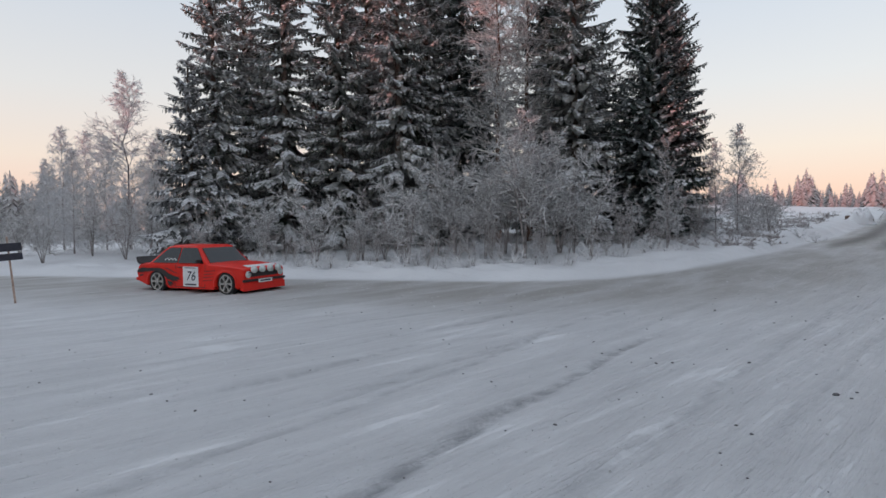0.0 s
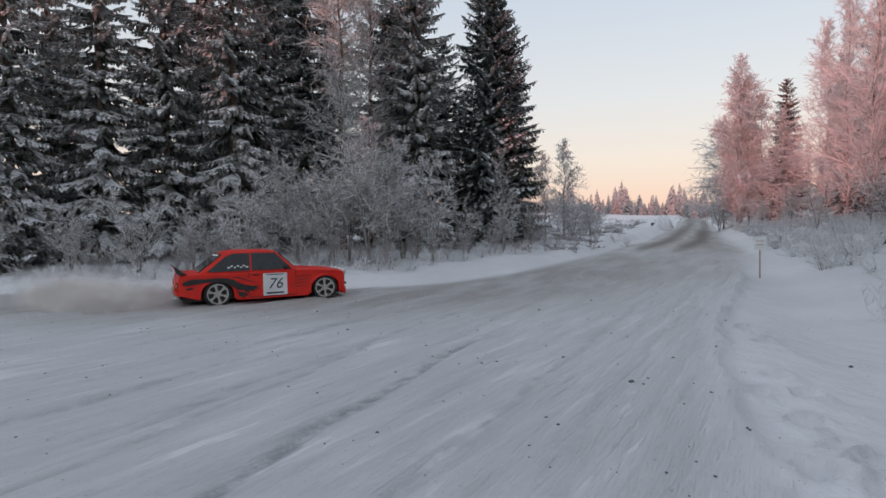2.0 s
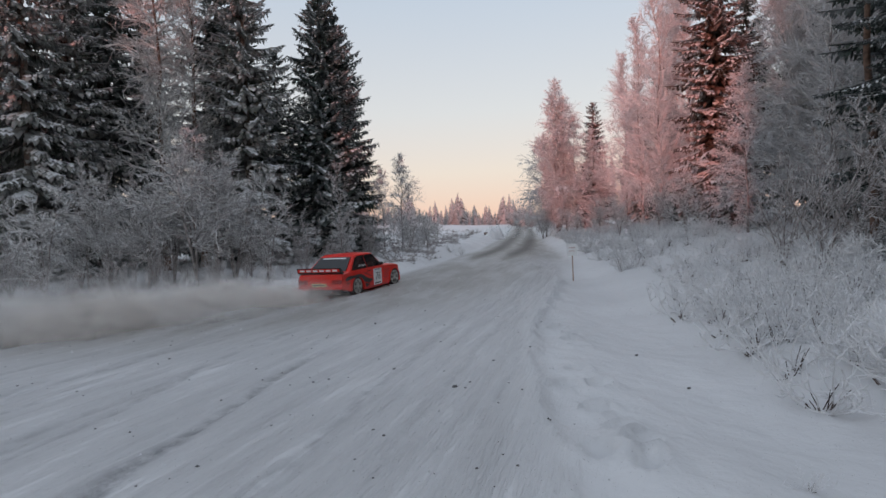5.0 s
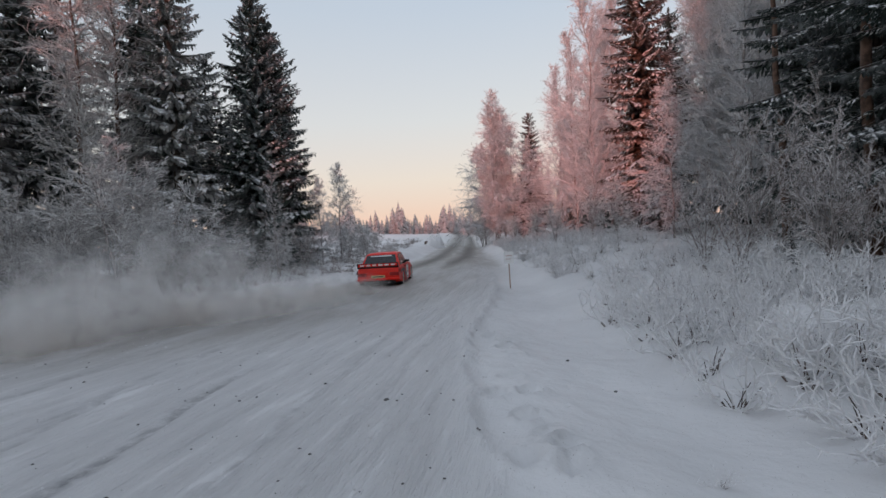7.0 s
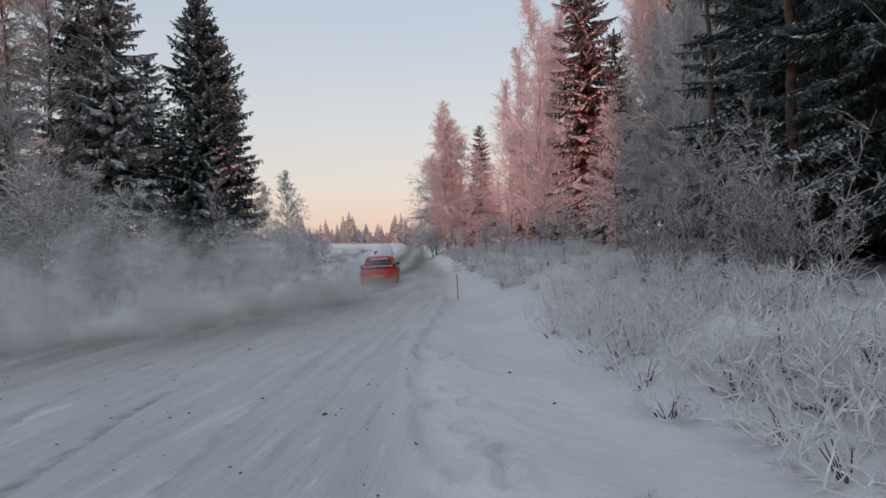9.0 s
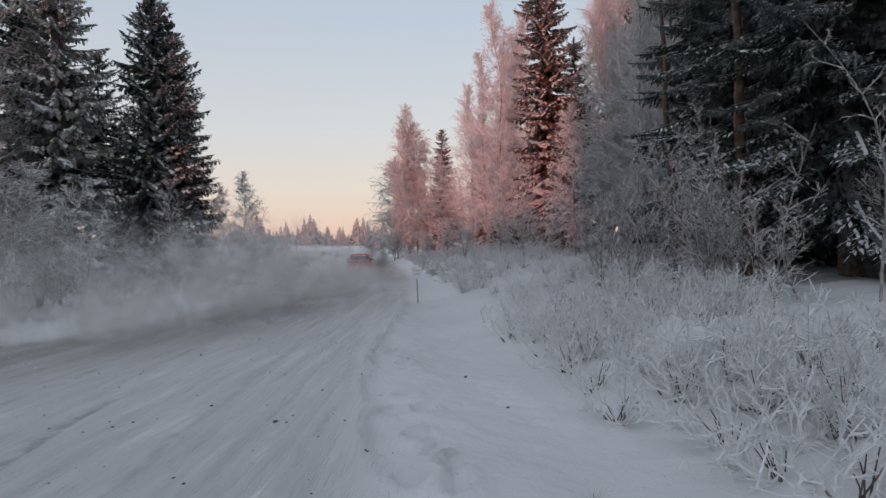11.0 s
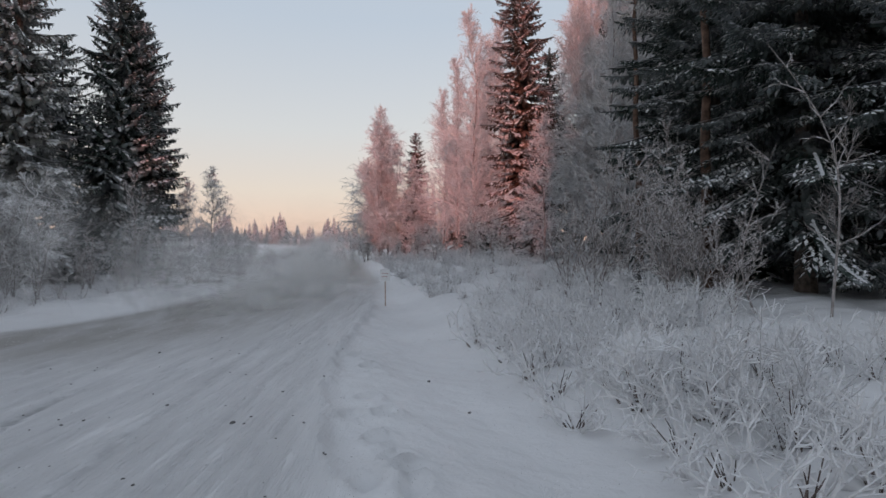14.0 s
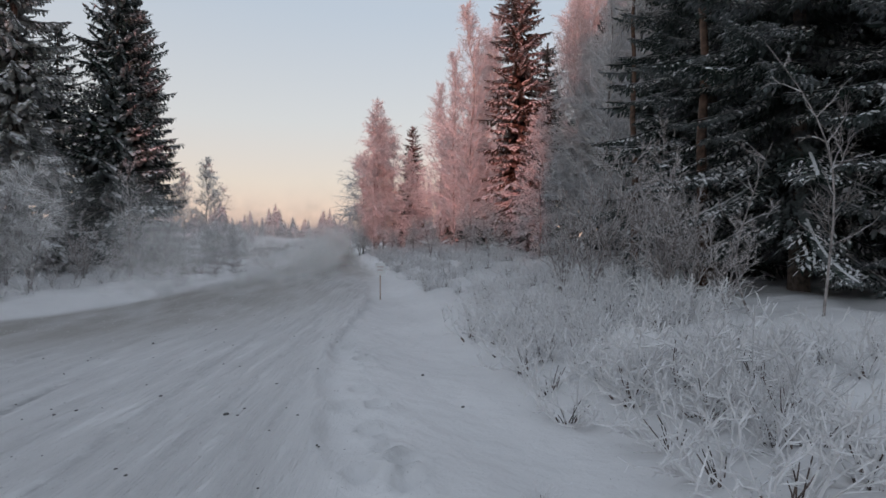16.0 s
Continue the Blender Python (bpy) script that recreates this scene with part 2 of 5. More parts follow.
def snow_ground():
    m, n, l, p = nodes_of("packed_snow")
    big = noise_fac(n, l, 0.35, 5.0, 0.3, 0.7)
    fine = noise_fac(n, l, 9.0, 6.0, 0.3, 0.7)
    ridge = noise_fac(n, l, 1.0, 7.0, 0.40, 0.66, (4.6, 0.42, 1.0, 46), 0.68)
    lane = n.new("ShaderNodeAttribute")
    lane.attribute_name = "lane"
    sm = n.new("ShaderNodeMath")
    sm.operation = "MULTIPLY"
    l.new(ridge, sm.inputs[0]), l.new(lane.outputs["Fac"], sm.inputs[1])
    streak = sm.outputs[0]
    lump = noise_fac(n, l, 3.2, 6.0, 0.35, 0.70)
    c = mix_col(n, l, big, (0.645, 0.64, 0.645), (0.745, 0.74, 0.745))
    # ridge contrast is put into the colour, as even skylight hardly shades it
    c = mix_col(n, l, streak, c, (0.585, 0.58, 0.585))
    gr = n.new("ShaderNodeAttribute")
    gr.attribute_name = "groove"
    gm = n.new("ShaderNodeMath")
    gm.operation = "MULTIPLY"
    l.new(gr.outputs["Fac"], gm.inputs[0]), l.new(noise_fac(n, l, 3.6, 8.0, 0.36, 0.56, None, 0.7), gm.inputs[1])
    # paints shade into the grooves, since even skylight leaves their relief faint
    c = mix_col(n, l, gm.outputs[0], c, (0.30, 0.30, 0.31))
    grit = noise_fac(n, l, 55.0, 2.0, 0.70, 0.74)
    c = mix_col(n, l, grit, c, (0.30, 0.29, 0.28))
    # sanded, worn ice where the cars turn and up the hill, by place on the ground
    at = n.new("ShaderNodeAttribute")
    at.attribute_name = "worn"
    wear = n.new("ShaderNodeMath")
    wear.operation = "MULTIPLY"
    l.new(at.outputs["Fac"], wear.inputs[0])
    l.new(noise_fac(n, l, 1.0, 5.0, 0.10, 0.6, (1.3, 0.35, 1.0, 40)), wear.inputs[1])
    c = mix_col(n, l, wear.outputs[0], c, (0.37, 0.35, 0.325))
    # bare gravel where the wheels run up the hill
    bare = n.new("ShaderNodeMath")
    bare.operation = "SUBTRACT"
    bare.use_clamp = True
    l.new(at.outputs["Fac"], bare.inputs[0])
    bare.inputs[1].default_value = 1.0
    c = mix_col(n, l, bare.outputs[0], c, (0.13, 0.12, 0.11))
    l.new(c, p.inputs["Base Color"])
    p.inputs["Roughness"].default_value = 0.62
    p.inputs["Specular IOR Level"].default_value = 0.35
    bump(n, l, p, lump, 0.5, 0.035)
    bump(n, l, p, streak, 0.95, 0.04)
    bump(n, l, p, fine, 0.35, 0.012)
    return m


GROUND = snow_ground()


def lines(spans):
    """Grid lines: (start, end, step) one after another."""
    a = []
    for s, e, d in spans:
        a += list(np.arange(s, e - 1e-6, d))
    return np.array(a + [spans[-1][1]])


GX = lines([(-1500, -200, 130), (-200, -60, 14), (-60, -14, 1.5), (-14, -6, 0.16), (-6, -2, 0.12), (-2, 9, 0.09), (9, 14, 0.14), (14, 26, 0.25), (26, 62, 0.6), (62, 120, 1.5), (120, 260, 8), (260, 1500, 124)])
GY = lines([(-1500, -200, 130), (-200, -30, 17), (-30, -2, 1.4), (-2, 1, 0.2), (1, 11, 0.09), (11, 20, 0.13), (20, 34, 0.3), (34, 78, 0.6), (78, 140, 1.5), (140, 260, 8), (260, 1500, 124)])
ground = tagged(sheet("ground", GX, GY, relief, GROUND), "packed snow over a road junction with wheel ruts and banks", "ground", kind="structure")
_v = np.empty(len(ground.data.vertices) * 3)
ground.data.vertices.foreach_get("co", _v)
_v = _v.reshape(-1, 3)
_l, _r = edge_dist(_v[:, 0], _v[:, 1], LEFT_BANK), -edge_dist(_v[:, 0], _v[:, 1], RIGHT_VERGE)
_w = smooth(0.1, -0.9, _l) * smooth(-8.0, -3.0, _l) * smooth(-0.2, -1.2, _r) * 0.95
_far = smooth(22, 34, _v[:, 0] * RX + _v[:, 1] * RY)
_w = np.maximum(_w * (1 - 0.5 * _far), _far * smooth(0.1, -0.4, _l) * smooth(0.2, -0.6, _r) * (0.9 + 1.0 * np.exp(-((_l + 1.5) / 0.5) ** 2) + 1.0 * np.exp(-((_l + 3.3) / 0.5) ** 2)))
_e = edge_dist(_v[:, 0], _v[:, 1], LANE_EDGE)
_at = ground.data.attributes.new("lane", "FLOAT", "POINT")
_at.data.foreach_set("value", smooth(-0.5, 0.6, _e) * smooth(0.2, -0.8, _l) * smooth(0.1, -0.6, _r))
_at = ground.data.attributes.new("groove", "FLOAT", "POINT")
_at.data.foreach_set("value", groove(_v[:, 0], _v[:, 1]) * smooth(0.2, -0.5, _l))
_at = ground.data.attributes.new("worn", "FLOAT", "POINT")
_at.data.foreach_set("value", _w)


# ---- plants ----
class Pile:
    """Triangles and quads gathered for one mesh."""

    def __init__(self):
        self.v, self.f, self.n = [], [], 0

    def add(self, v, f):
        self.v.append(np.asarray(v, float))
        self.f.append(np.asarray(f) + self.n)
        self.n += len(v)

    def mesh(self, name, mat, smooth_shade=False):
        me = bpy.data.meshes.new(name)
        v = np.concatenate(self.v)
        faces = [r for f in self.f for r in f.tolist()]
        me.from_pydata(v.tolist(), [], faces)
        me.materials.append(mat)
        if smooth_shade:
            me.polygons.foreach_set("use_smooth", [True] * len(me.polygons))
        return me


def tubes(pile, A, B, ra, rb, sides=3):
    """Tapered prisms from points A to B."""
    A, B = np.asarray(A, float), np.asarray(B, float)
    ra, rb = np.broadcast_to(ra, len(A)), np.broadcast_to(rb, len(A))
    d = B - A
    d /= np.linalg.norm(d, axis=1, keepdims=True) + 1e-9
    h = np.where(np.abs(d[:, 2:3]) < 0.9, [[0, 0, 1.0]], [[1.0, 0, 0]])
    p = np.cross(d, h)
    p /= np.linalg.norm(p, axis=1, keepdims=True)
    q = np.cross(d, p)
    ang = np.arange(sides) * 2 * np.pi / sides
    ring = p[:, None] * np.cos(ang)[None, :, None] + q[:, None] * np.sin(ang)[None, :, None]
    v = np.concatenate([A[:, None] + ring * ra[:, None, None], B[:, None] + ring * rb[:, None, None]], 1)
    m = len(A)
    k = np.arange(sides)
    f1 = np.stack([k, (k + 1) % sides, sides + (k + 1) % sides, sides + k], 1)
    f = (np.arange(m)[:, None, None] * 2 * sides + f1[None]).reshape(-1, 4)
    pile.add(v.reshape(-1, 3), f)


def skin(pile, pts, radii, sides=6):
    """One closed, tapering tube along a line of points."""
    pts = np.asarray(pts, float)
    ang = np.arange(sides) * 2 * np.pi / sides
    ring = np.stack([np.cos(ang), np.sin(ang), 0 * ang], 1)
    v = pts[:, None] + ring[None] * np.asarray(radii)[:, None, None]
    k = np.arange(sides)
    f1 = np.stack([k, (k + 1) % sides, sides + (k + 1) % sides, sides + k], 1)
    pile.add(v.reshape(-1, 3), (np.arange(len(pts) - 1)[:, None, None] * sides + f1[None]).reshape(-1, 4))


def trunk_pile(h, r, rng, lean=0.0, sides=8, top=0.02, curve=0.0, start=-0.3):
    p = Pile()
    n = 9
    z = np.linspace(start, h, n)
    c = np.stack([lean * z + curve * np.sin(z / h * 3), curve * np.sin(z / h * 4.5 + 1), z], 1)
    rr = r * (1 - np.clip(z / h, 0, 1)) ** 0.8 + top
    rr[0] *= 1.35
    skin(p, c, rr, sides)
    return p


def blades(pile, P, D, side, length, width, up=0.0):
    """Leaf-shaped quads from P along D, spread to side."""
    L, W = length[:, None], width[:, None]
    U = np.array([[0, 0, up]])
    v = np.stack([P + U, P + D * L * 0.45 + side * W + U, P + D * L + U * 0.5, P + D * L * 0.45 - side * W + U], 1)
    f = np.arange(len(P))[:, None] * 4 + np.arange(4)[None]
    pile.add(v.reshape(-1, 3), f)


def spruce(seed, H, R, first=0.6, snow=0.5, gap=0.5, shape=0.85, mat=None, dens=1.0, bark=None, sagging=1.0, fine=0.15, feather=0):
    """A spruce H high and R wide at the skirt: trunk, tiers of boughs fanned out flat with hanging fringes, snow lying on the fans."""
    rng = np.random.default_rng(seed)
    needles, white = Pile(), Pile()
    trunk = trunk_pile(H, 0.010 * H + 0.03, rng)
    up = np.array([[0, 0, 1.0]])
    z = first
    while z < H - 0.10:
        t = z / H
        full = R * (1 - t) ** shape * min(1, 0.70 + (z - first) * 0.3) + 0.14
        n = max(4, int((7.4 if t < 0.75 else 5.6) * (0.8 + 0.4 * rng.random()) * dens))
        for a in rng.random() * 6.28 + np.arange(n) * 6.283 / n + rng.normal(0, 0.25, n):
            L = full * rng.uniform(0.62, 1.14)
            out = np.array([math.cos(a), math.sin(a), 0])
            m = max(4, int(L / fine))
            s = (np.arange(m) + 0.5) / m
            sag = rng.uniform(0.34, 0.60) * (1.12 - 0.7 * t) * sagging
            sidev = np.array([-out[1], out[0], 0])
            P = out[None] * (s * L)[:, None] + sidev[None] * (rng.normal(0, 0.14) * L * s ** 2)[:, None]
            P[:, 2] = z + rng.normal(0, 0.13) + L * (0.50 * t ** 1.5 * s - sag * s ** 0.85 + 0.10 * s ** 3)
            tang = np.gradient(P, axis=0)
            tang /= np.linalg.norm(tang, axis=1, keepdims=True)
            tubes(needles, P[:-1:2], P[1::2][:len(P[:-1:2])], 0.018, 0.013, 3)
            laden = min(1.0, snow * rng.uniform(0.45, 1.4))
            edge = rng.uniform(0.12, 0.40)
            # the bough's own ridge
            Wr = np.cross(tang, up)
            Wr /= np.linalg.norm(Wr, axis=1, keepdims=True)
            step = np.full(m, L / m * 2.1)
            blades(needles, P, tang, Wr, step, np.full(m, 0.06) + 0.02 * L)
            k = (s > edge) & (rng.random(m) < laden)
            if k.any():
                blades(white, P[k] + up * 0.035, tang[k], Wr[k], step[k], (rng.uniform(0.05, 0.085, k.sum()) + 0.012 * L) * (0.35 if feather else 1.0), 0.02)
            for sg in (-1, 1):
                ln = (0.13 + 0.30 * L * (1 - s) ** 0.75 * np.minimum(1, s * 3 + 0.35)) * rng.uniform(0.65, 1.2, m)
                D = tang * rng.uniform(0.7, 1.0, (m, 1)) + sg * sidev[None] * rng.uniform(0.55, 0.95, (m, 1))
                D[:, 2] -= rng.uniform(0.05, 0.40, m) * (0.5 + 0.5 * sagging)
                D /= np.linalg.norm(D, axis=1, keepdims=True)
                W = np.cross(D, up)
                W /= np.linalg.norm(W, axis=1, keepdims=True)
                W[:, 2] += rng.normal(0, 0.12, m)
                wd = ln * rng.uniform(0.16, 0.24, m) + 0.024
                if feather:
                    # near the road each side twig shows its own twiglets
                    q = np.tile((np.arange(feather) + 0.5) / feather, m)
                    b = np.repeat(np.arange(m), feather)
                    bw = np.where(np.arange(len(b)) % 2, 1.0, -1.0)[:, None]
                    Pf = P[b] + D[b] * (ln[b] * q)[:, None]
                    Df = D[b] * 0.8 + W[b] * bw * 0.75 + rng.normal(0, 0.15, (len(b), 3))
                    Df[:, 2] -= rng.uniform(0.0, 0.35, len(b))
                    Df /= np.linalg.norm(Df, axis=1, keepdims=True)
                    Wf = np.cross(Df, up)
                    Wf /= np.linalg.norm(Wf, axis=1, keepdims=True)
                    Wf[:, 2] += rng.normal(0, 0.3, len(b))
                    lf = (0.07 + ln[b] * 0.30 * (1 - 0.6 * q)) * rng.uniform(0.7, 1.3, len(b))
                    blades(needles, Pf, Df, Wf, lf, lf * 0.13 + 0.010)
                    Dh = Df * 0.5
                    Dh[:, 2] -= 0.9
                    Dh /= np.linalg.norm(Dh, axis=1, keepdims=True)
                    blades(needles, Pf, Dh, Wf, lf * rng.uniform(0.5, 1.0, len(b)), lf * 0.12 + 0.010)
                    w = (rng.random(len(b)) < laden) & (s[b] > edge)
                    if w.any():
                        blades(white, Pf[w], Df[w], Wf[w], lf[w] * 0.95, lf[w] * 0.12 + 0.008, 0.014)
                    continue
                blades(needles, P, D, W, ln, wd)
                # fringe hanging below the fan, longest near the trunk
                D2 = D * 0.45 + rng.normal(0, 0.15, (m, 3))
                D2[:, 2] -= 1.0
                D2 /= np.linalg.norm(D2, axis=1, keepdims=True)
                for q in (0.25, 0.65):
                    h = rng.random(m) < 0.7
                    blades(needles, (P + D * ln[:, None] * q)[h], D2[h], W[h], (0.10 + ln * 0.42)[h] * rng.uniform(0.6, 1.3, h.sum()), wd[h] * 0.75)
                w = (rng.random(m) < laden) & (s > edge)
                k = w.sum()
                if k:
                    blades(white, P[w] + up * 0.025, D[w], W[w], ln[w] * rng.uniform(0.8, 1.02, k), wd[w] * rng.uniform(0.62, 1.05, k), 0.03)
                    # lobes that bend over the rim
                    o = rng.random(k) < 0.9
                    Do = D[w][o] * 0.8
                    Do[:, 2] -= rng.uniform(0.25, 0.8, o.sum())
                    Do /= np.linalg.norm(Do, axis=1, keepdims=True)
                    blades(white, (P[w] + D[w] * ln[w][:, None] * 0.6)[o], Do, W[w][o], ln[w][o] * rng.uniform(0.4, 0.7, o.sum()), wd[w][o] * rng.uniform(0.7, 1.15, o.sum()), 0.03)
        z += gap * (0.7 + 0.6 * rng.random()) * (1.25 - 0.6 * t)
    return (("trunk", trunk.mesh("trunk", bark or BARK)), ("foliage", needles.mesh("foliage", mat or NEEDLE)), ("snow_cover", white.mesh("snow_cover", SNOW)))


def willow(seed, H, spread, stems=10, frost=None, thick=0.0104):
    """A low willow: arching stems in a fan from one foot, frosted side twigs that curve upward, bare brown wood low down."""
    rng = np.random.default_rng(seed)
    crown, bare = Pile(), Pile()

    def arcs(pile, P, D, L, r0, r1, segs, lift, wob=0.10):
        pts = [P]
        for j in range(segs):
            D = D + rng.normal(0, wob, D.shape)
            D[:, 2] += lift
            D = D / np.linalg.norm(D, axis=1, keepdims=True)
            Q = P + D * (L / segs)[:, None]
            a, b = r0 + (r1 - r0) * j / segs, r0 + (r1 - r0) * (j + 1) / segs
            tubes(pile, P, Q, a, b, 3)
            pts.append(Q)
            P = Q
        return np.stack(pts), D

    a = rng.random(stems) * 6.28
    lean = rng.uniform(0.25, 1.7, stems) * spread / H
    D = np.stack([np.cos(a) * lean, np.sin(a) * lean, np.ones(stems)], 1)
    P = np.stack([np.cos(a), np.sin(a), 0 * a], 1) * rng.uniform(0.02, 0.12, (stems, 1)) + np.array([[0, 0, -0.08]])
    L = H * rng.uniform(0.65, 1.1, stems)
    pts, _ = arcs(crown, P, D, L, thick * 1.25, thick * 0.6, 5, 0.04, 0.24)
    # bare wood at the foot, and a few bare stems among the white ones
    tubes(bare, P, pts[1], thick * 1.6, thick * 1.3, 4)
    nb = max(3, stems // 2)
    b = rng.random(nb) * 6.28
    Db = np.stack([np.cos(b) * 0.5, np.sin(b) * 0.5, np.ones(nb)], 1)
    arcs(bare, P[:nb] * 0.7, Db, H * rng.uniform(0.25, 0.6, nb), thick, thick * 0.5, 3, 0.05)
    per = 6
    ii = np.repeat(np.arange(stems), per)
    q = rng.uniform(0.9, 4.9, len(ii))
    j = q.astype(int)
    Q = pts[j, ii] + (pts[np.minimum(j + 1, 5), ii] - pts[j, ii]) * (q - j)[:, None]
    sd = pts[np.minimum(j + 1, 5), ii] - pts[j, ii]
    sd /= np.linalg.norm(sd, axis=1, keepdims=True)
    D = sd * 0.6 + rng.normal(0, 0.7, sd.shape)
    D[:, 2] = np.abs(D[:, 2]) * 0.6
    L2 = H * rng.uniform(0.12, 0.36, len(ii))
    p2, _ = arcs(crown, Q, D, L2, thick * 0.9, thick * 0.55, 3, 0.12, 0.28)
    kk = np.repeat(np.arange(len(ii)), 3)
    q = rng.uniform(0.2, 2.9, len(kk))
    j = q.astype(int)
    Q = p2[j, kk] + (p2[j + 1, kk] - p2[j, kk]) * (q - j)[:, None]
    D = (p2[j + 1, kk] - p2[j, kk]) / (L2[kk] / 3)[:, None] + rng.normal(0, 0.5, (len(kk), 3))
    D[:, 2] += 0.15
    arcs(crown, Q, D, H * rng.uniform(0.05, 0.15, len(kk)), thick * 0.65, thick * 0.35, 1, 0.1)
    return (("crown", crown.mesh("crown", frost or HOAR)), ("bare_wood", bare.mesh("bare_wood", BROWN_TWIG)))


def branching(seed, H, spread, stems=1, twigs=10, sprigs=6, droop=0.0, thick=0.03, base_r=0.05, mat_twig=None, bark=None, limbs=14, first=0.2, up=0.8, top=0.25, sprig=0.5, limb=0.55, splay=0.8, thin=0.42):
    """A leafless tree or shrub: stems, limbs, twigs and rimed sprigs."""
    rng = np.random.default_rng(seed)
    stem, twig = [], Pile()
    for k in range(stems):
        a = rng.random() * 6.28
        many = stems > 1
        tilt = rng.uniform(0.1, 1.0) * spread / H * (splay if many else 0.08)
        h = H * rng.uniform(0.6, 1.0) if many else H
        n = 9
        s = np.linspace(0, 1, n)
        c = np.stack([math.cos(a) * tilt * h * s ** 1.3, math.sin(a) * tilt * h * s ** 1.3, h * s - 0.15], 1)
        c[:, :2] += rng.normal(0, 0.012 * h, (n, 2)) * s[:, None]
        r = base_r * (1 - 0.92 * s)
        if stems > 7:
            skin(twig, c[::2], r[::2], 4)
        else:
            st = Pile()
            skin(st, c, r, 6)
            stem.append(("stem", st.mesh("stem", bark or RIMEBARK, True)))
        t = first + (1 - first) * (np.arange(limbs) + rng.random(limbs)) / limbs
        q = np.clip(t, 0, 0.999) * (n - 1)
        i = q.astype(int)
        P = c[i] + (c[i + 1] - c[i]) * (q - i)[:, None]
        b = rng.random(limbs) * 6.28
        D = np.stack([np.cos(b), np.sin(b), (rng.uniform(0.6, 1.3, limbs) + 0.5 * t + 1.6 * t ** 3) * up], 1)
        L = spread * (top + (1 - top) * (1 - t) ** 0.8) * rng.uniform(0.6, 1.05, limbs) * (limb if many else 1.0)
        m1 = 3 if stems > 7 else 4
        pts, dirs = [P], []
        rl = 0.30 * base_r + 0.3 * thick
        for j in range(m1):
            D = D + rng.normal(0, 0.14, D.shape)
            D[:, 2] += 0.06 - droop * 0.12 * (j + 1)
            D = D / np.linalg.norm(D, axis=1, keepdims=True)
            P2 = P + D * (L / m1)[:, None]
            tubes(twig, P, P2, rl * (1 - 0.8 * j / m1), rl * (1 - 0.8 * (j + 1) / m1), 3)
            pts.append(P2), dirs.append(D)
            P = P2
        pts, dirs = np.stack(pts), np.stack(dirs)
        ii = np.repeat(np.arange(limbs), twigs)
        jj = rng.integers(0, m1, len(ii))
        P = pts[jj, ii] + dirs[jj, ii] * (L[ii] / m1 * rng.random(len(ii)))[:, None]
        D = dirs[jj, ii] + rng.normal(0, 0.55, (len(ii), 3))
        D[:, 2] += 0.1 - droop * 0.5
        L2 = L[ii] * rng.uniform(0.2, 0.5, len(ii)) + 0.05 * H ** 0.5
        m2 = 1 if stems > 7 else 2
        pts, dirs = [P], []
        for j in range(m2):
            D = D + rng.normal(0, 0.16, D.shape)
            D[:, 2] += 0.04 - droop * 0.3 * (j + 1)
            D = D / np.linalg.norm(D, axis=1, keepdims=True)
            P2 = P + D * (L2 / m2)[:, None]
            tubes(twig, P, P2, thick * (0.5 - 0.1 * j), thick * (0.4 - 0.1 * j), 3)
            pts.append(P2), dirs.append(D)
            P = P2
        pts, dirs = np.stack(pts), np.stack(dirs)
        kk = np.repeat(np.arange(len(ii)), sprigs)
        jj = rng.integers(0, m2, len(kk))
        P = pts[jj, kk] + dirs[jj, kk] * (L2[kk] / m2 * rng.random(len(kk)))[:, None]
        D = dirs[jj, kk] + rng.normal(0, 0.55, (len(kk), 3))
        D[:, 2] -= droop * 0.5
        D /= np.linalg.norm(D, axis=1, keepdims=True)
        W = np.cross(D, rng.normal(0, 1, D.shape))
        W /= np.linalg.norm(W, axis=1, keepdims=True)
        blades(twig, P, D, W, L2[kk] * sprig * rng.uniform(0.5, 1.1, len(kk)) + 0.03, np.full(len(kk), thick * thin))
    return (*stem, ("crown", twig.mesh("crown", mat_twig or FROST)))


def plant(name, parts, label, category, group=""):
    """A plant as a thing with its parts, kept as a pattern for copies."""
    e = new(name)
    for nm, me in parts:
        o = new(nm, me)
        o.parent = e
        if nm in ("foliage", "snow_cover", "crown", "bare_wood"):
            tagged(o, kind="stuff")
    return tagged(e, label, category, group)


def put(pattern, x, y, size=1.0, turn=0.0, sink=0.05, tall=1.0):
    """One more of a pattern, standing on the ground."""
    z = float(height(x, y)) - sink
    o = copy_thing(pattern, pose(x, y, z, 0, 0, turn))
    o.scale = (size, size, size * tall)
    return o


def drop_pattern(ob):
    for o in list(ob.children_recursive) + [ob]:
        bpy.data.objects.remove(o)

SPRUCE_A = plant("spruce", spruce(11, 16.0, 2.7, 0.9, 0.95, 0.50, 0.66), "tall dark spruce with snow lying on its boughs", "tree", "roadside spruces")
SPRUCE_B = plant("spruce", spruce(12, 16.0, 2.4, 1.4, 0.95, 0.52, 0.60, sagging=1.25), "tall spruce heavy with snow on drooping boughs", "tree", "roadside spruces")
SPRUCE_D = plant("spruce", spruce(14, 14.4, 3.0, 0.5, 0.50, 0.40, 0.62, mat=DARK_NEEDLE, sagging=0.6, dens=1.25, fine=0.14), "dense dark green spruce, lightly frosted, beside the bend", "tree", "roadside spruces")
SPRUCE_K = plant("spruce", spruce(17, 16.0, 3.5, 1.0, 0.30, 0.46, 0.52, mat=DARK_NEEDLE, fine=0.19), "tall shaded spruce with little snow", "tree", "roadside spruces")
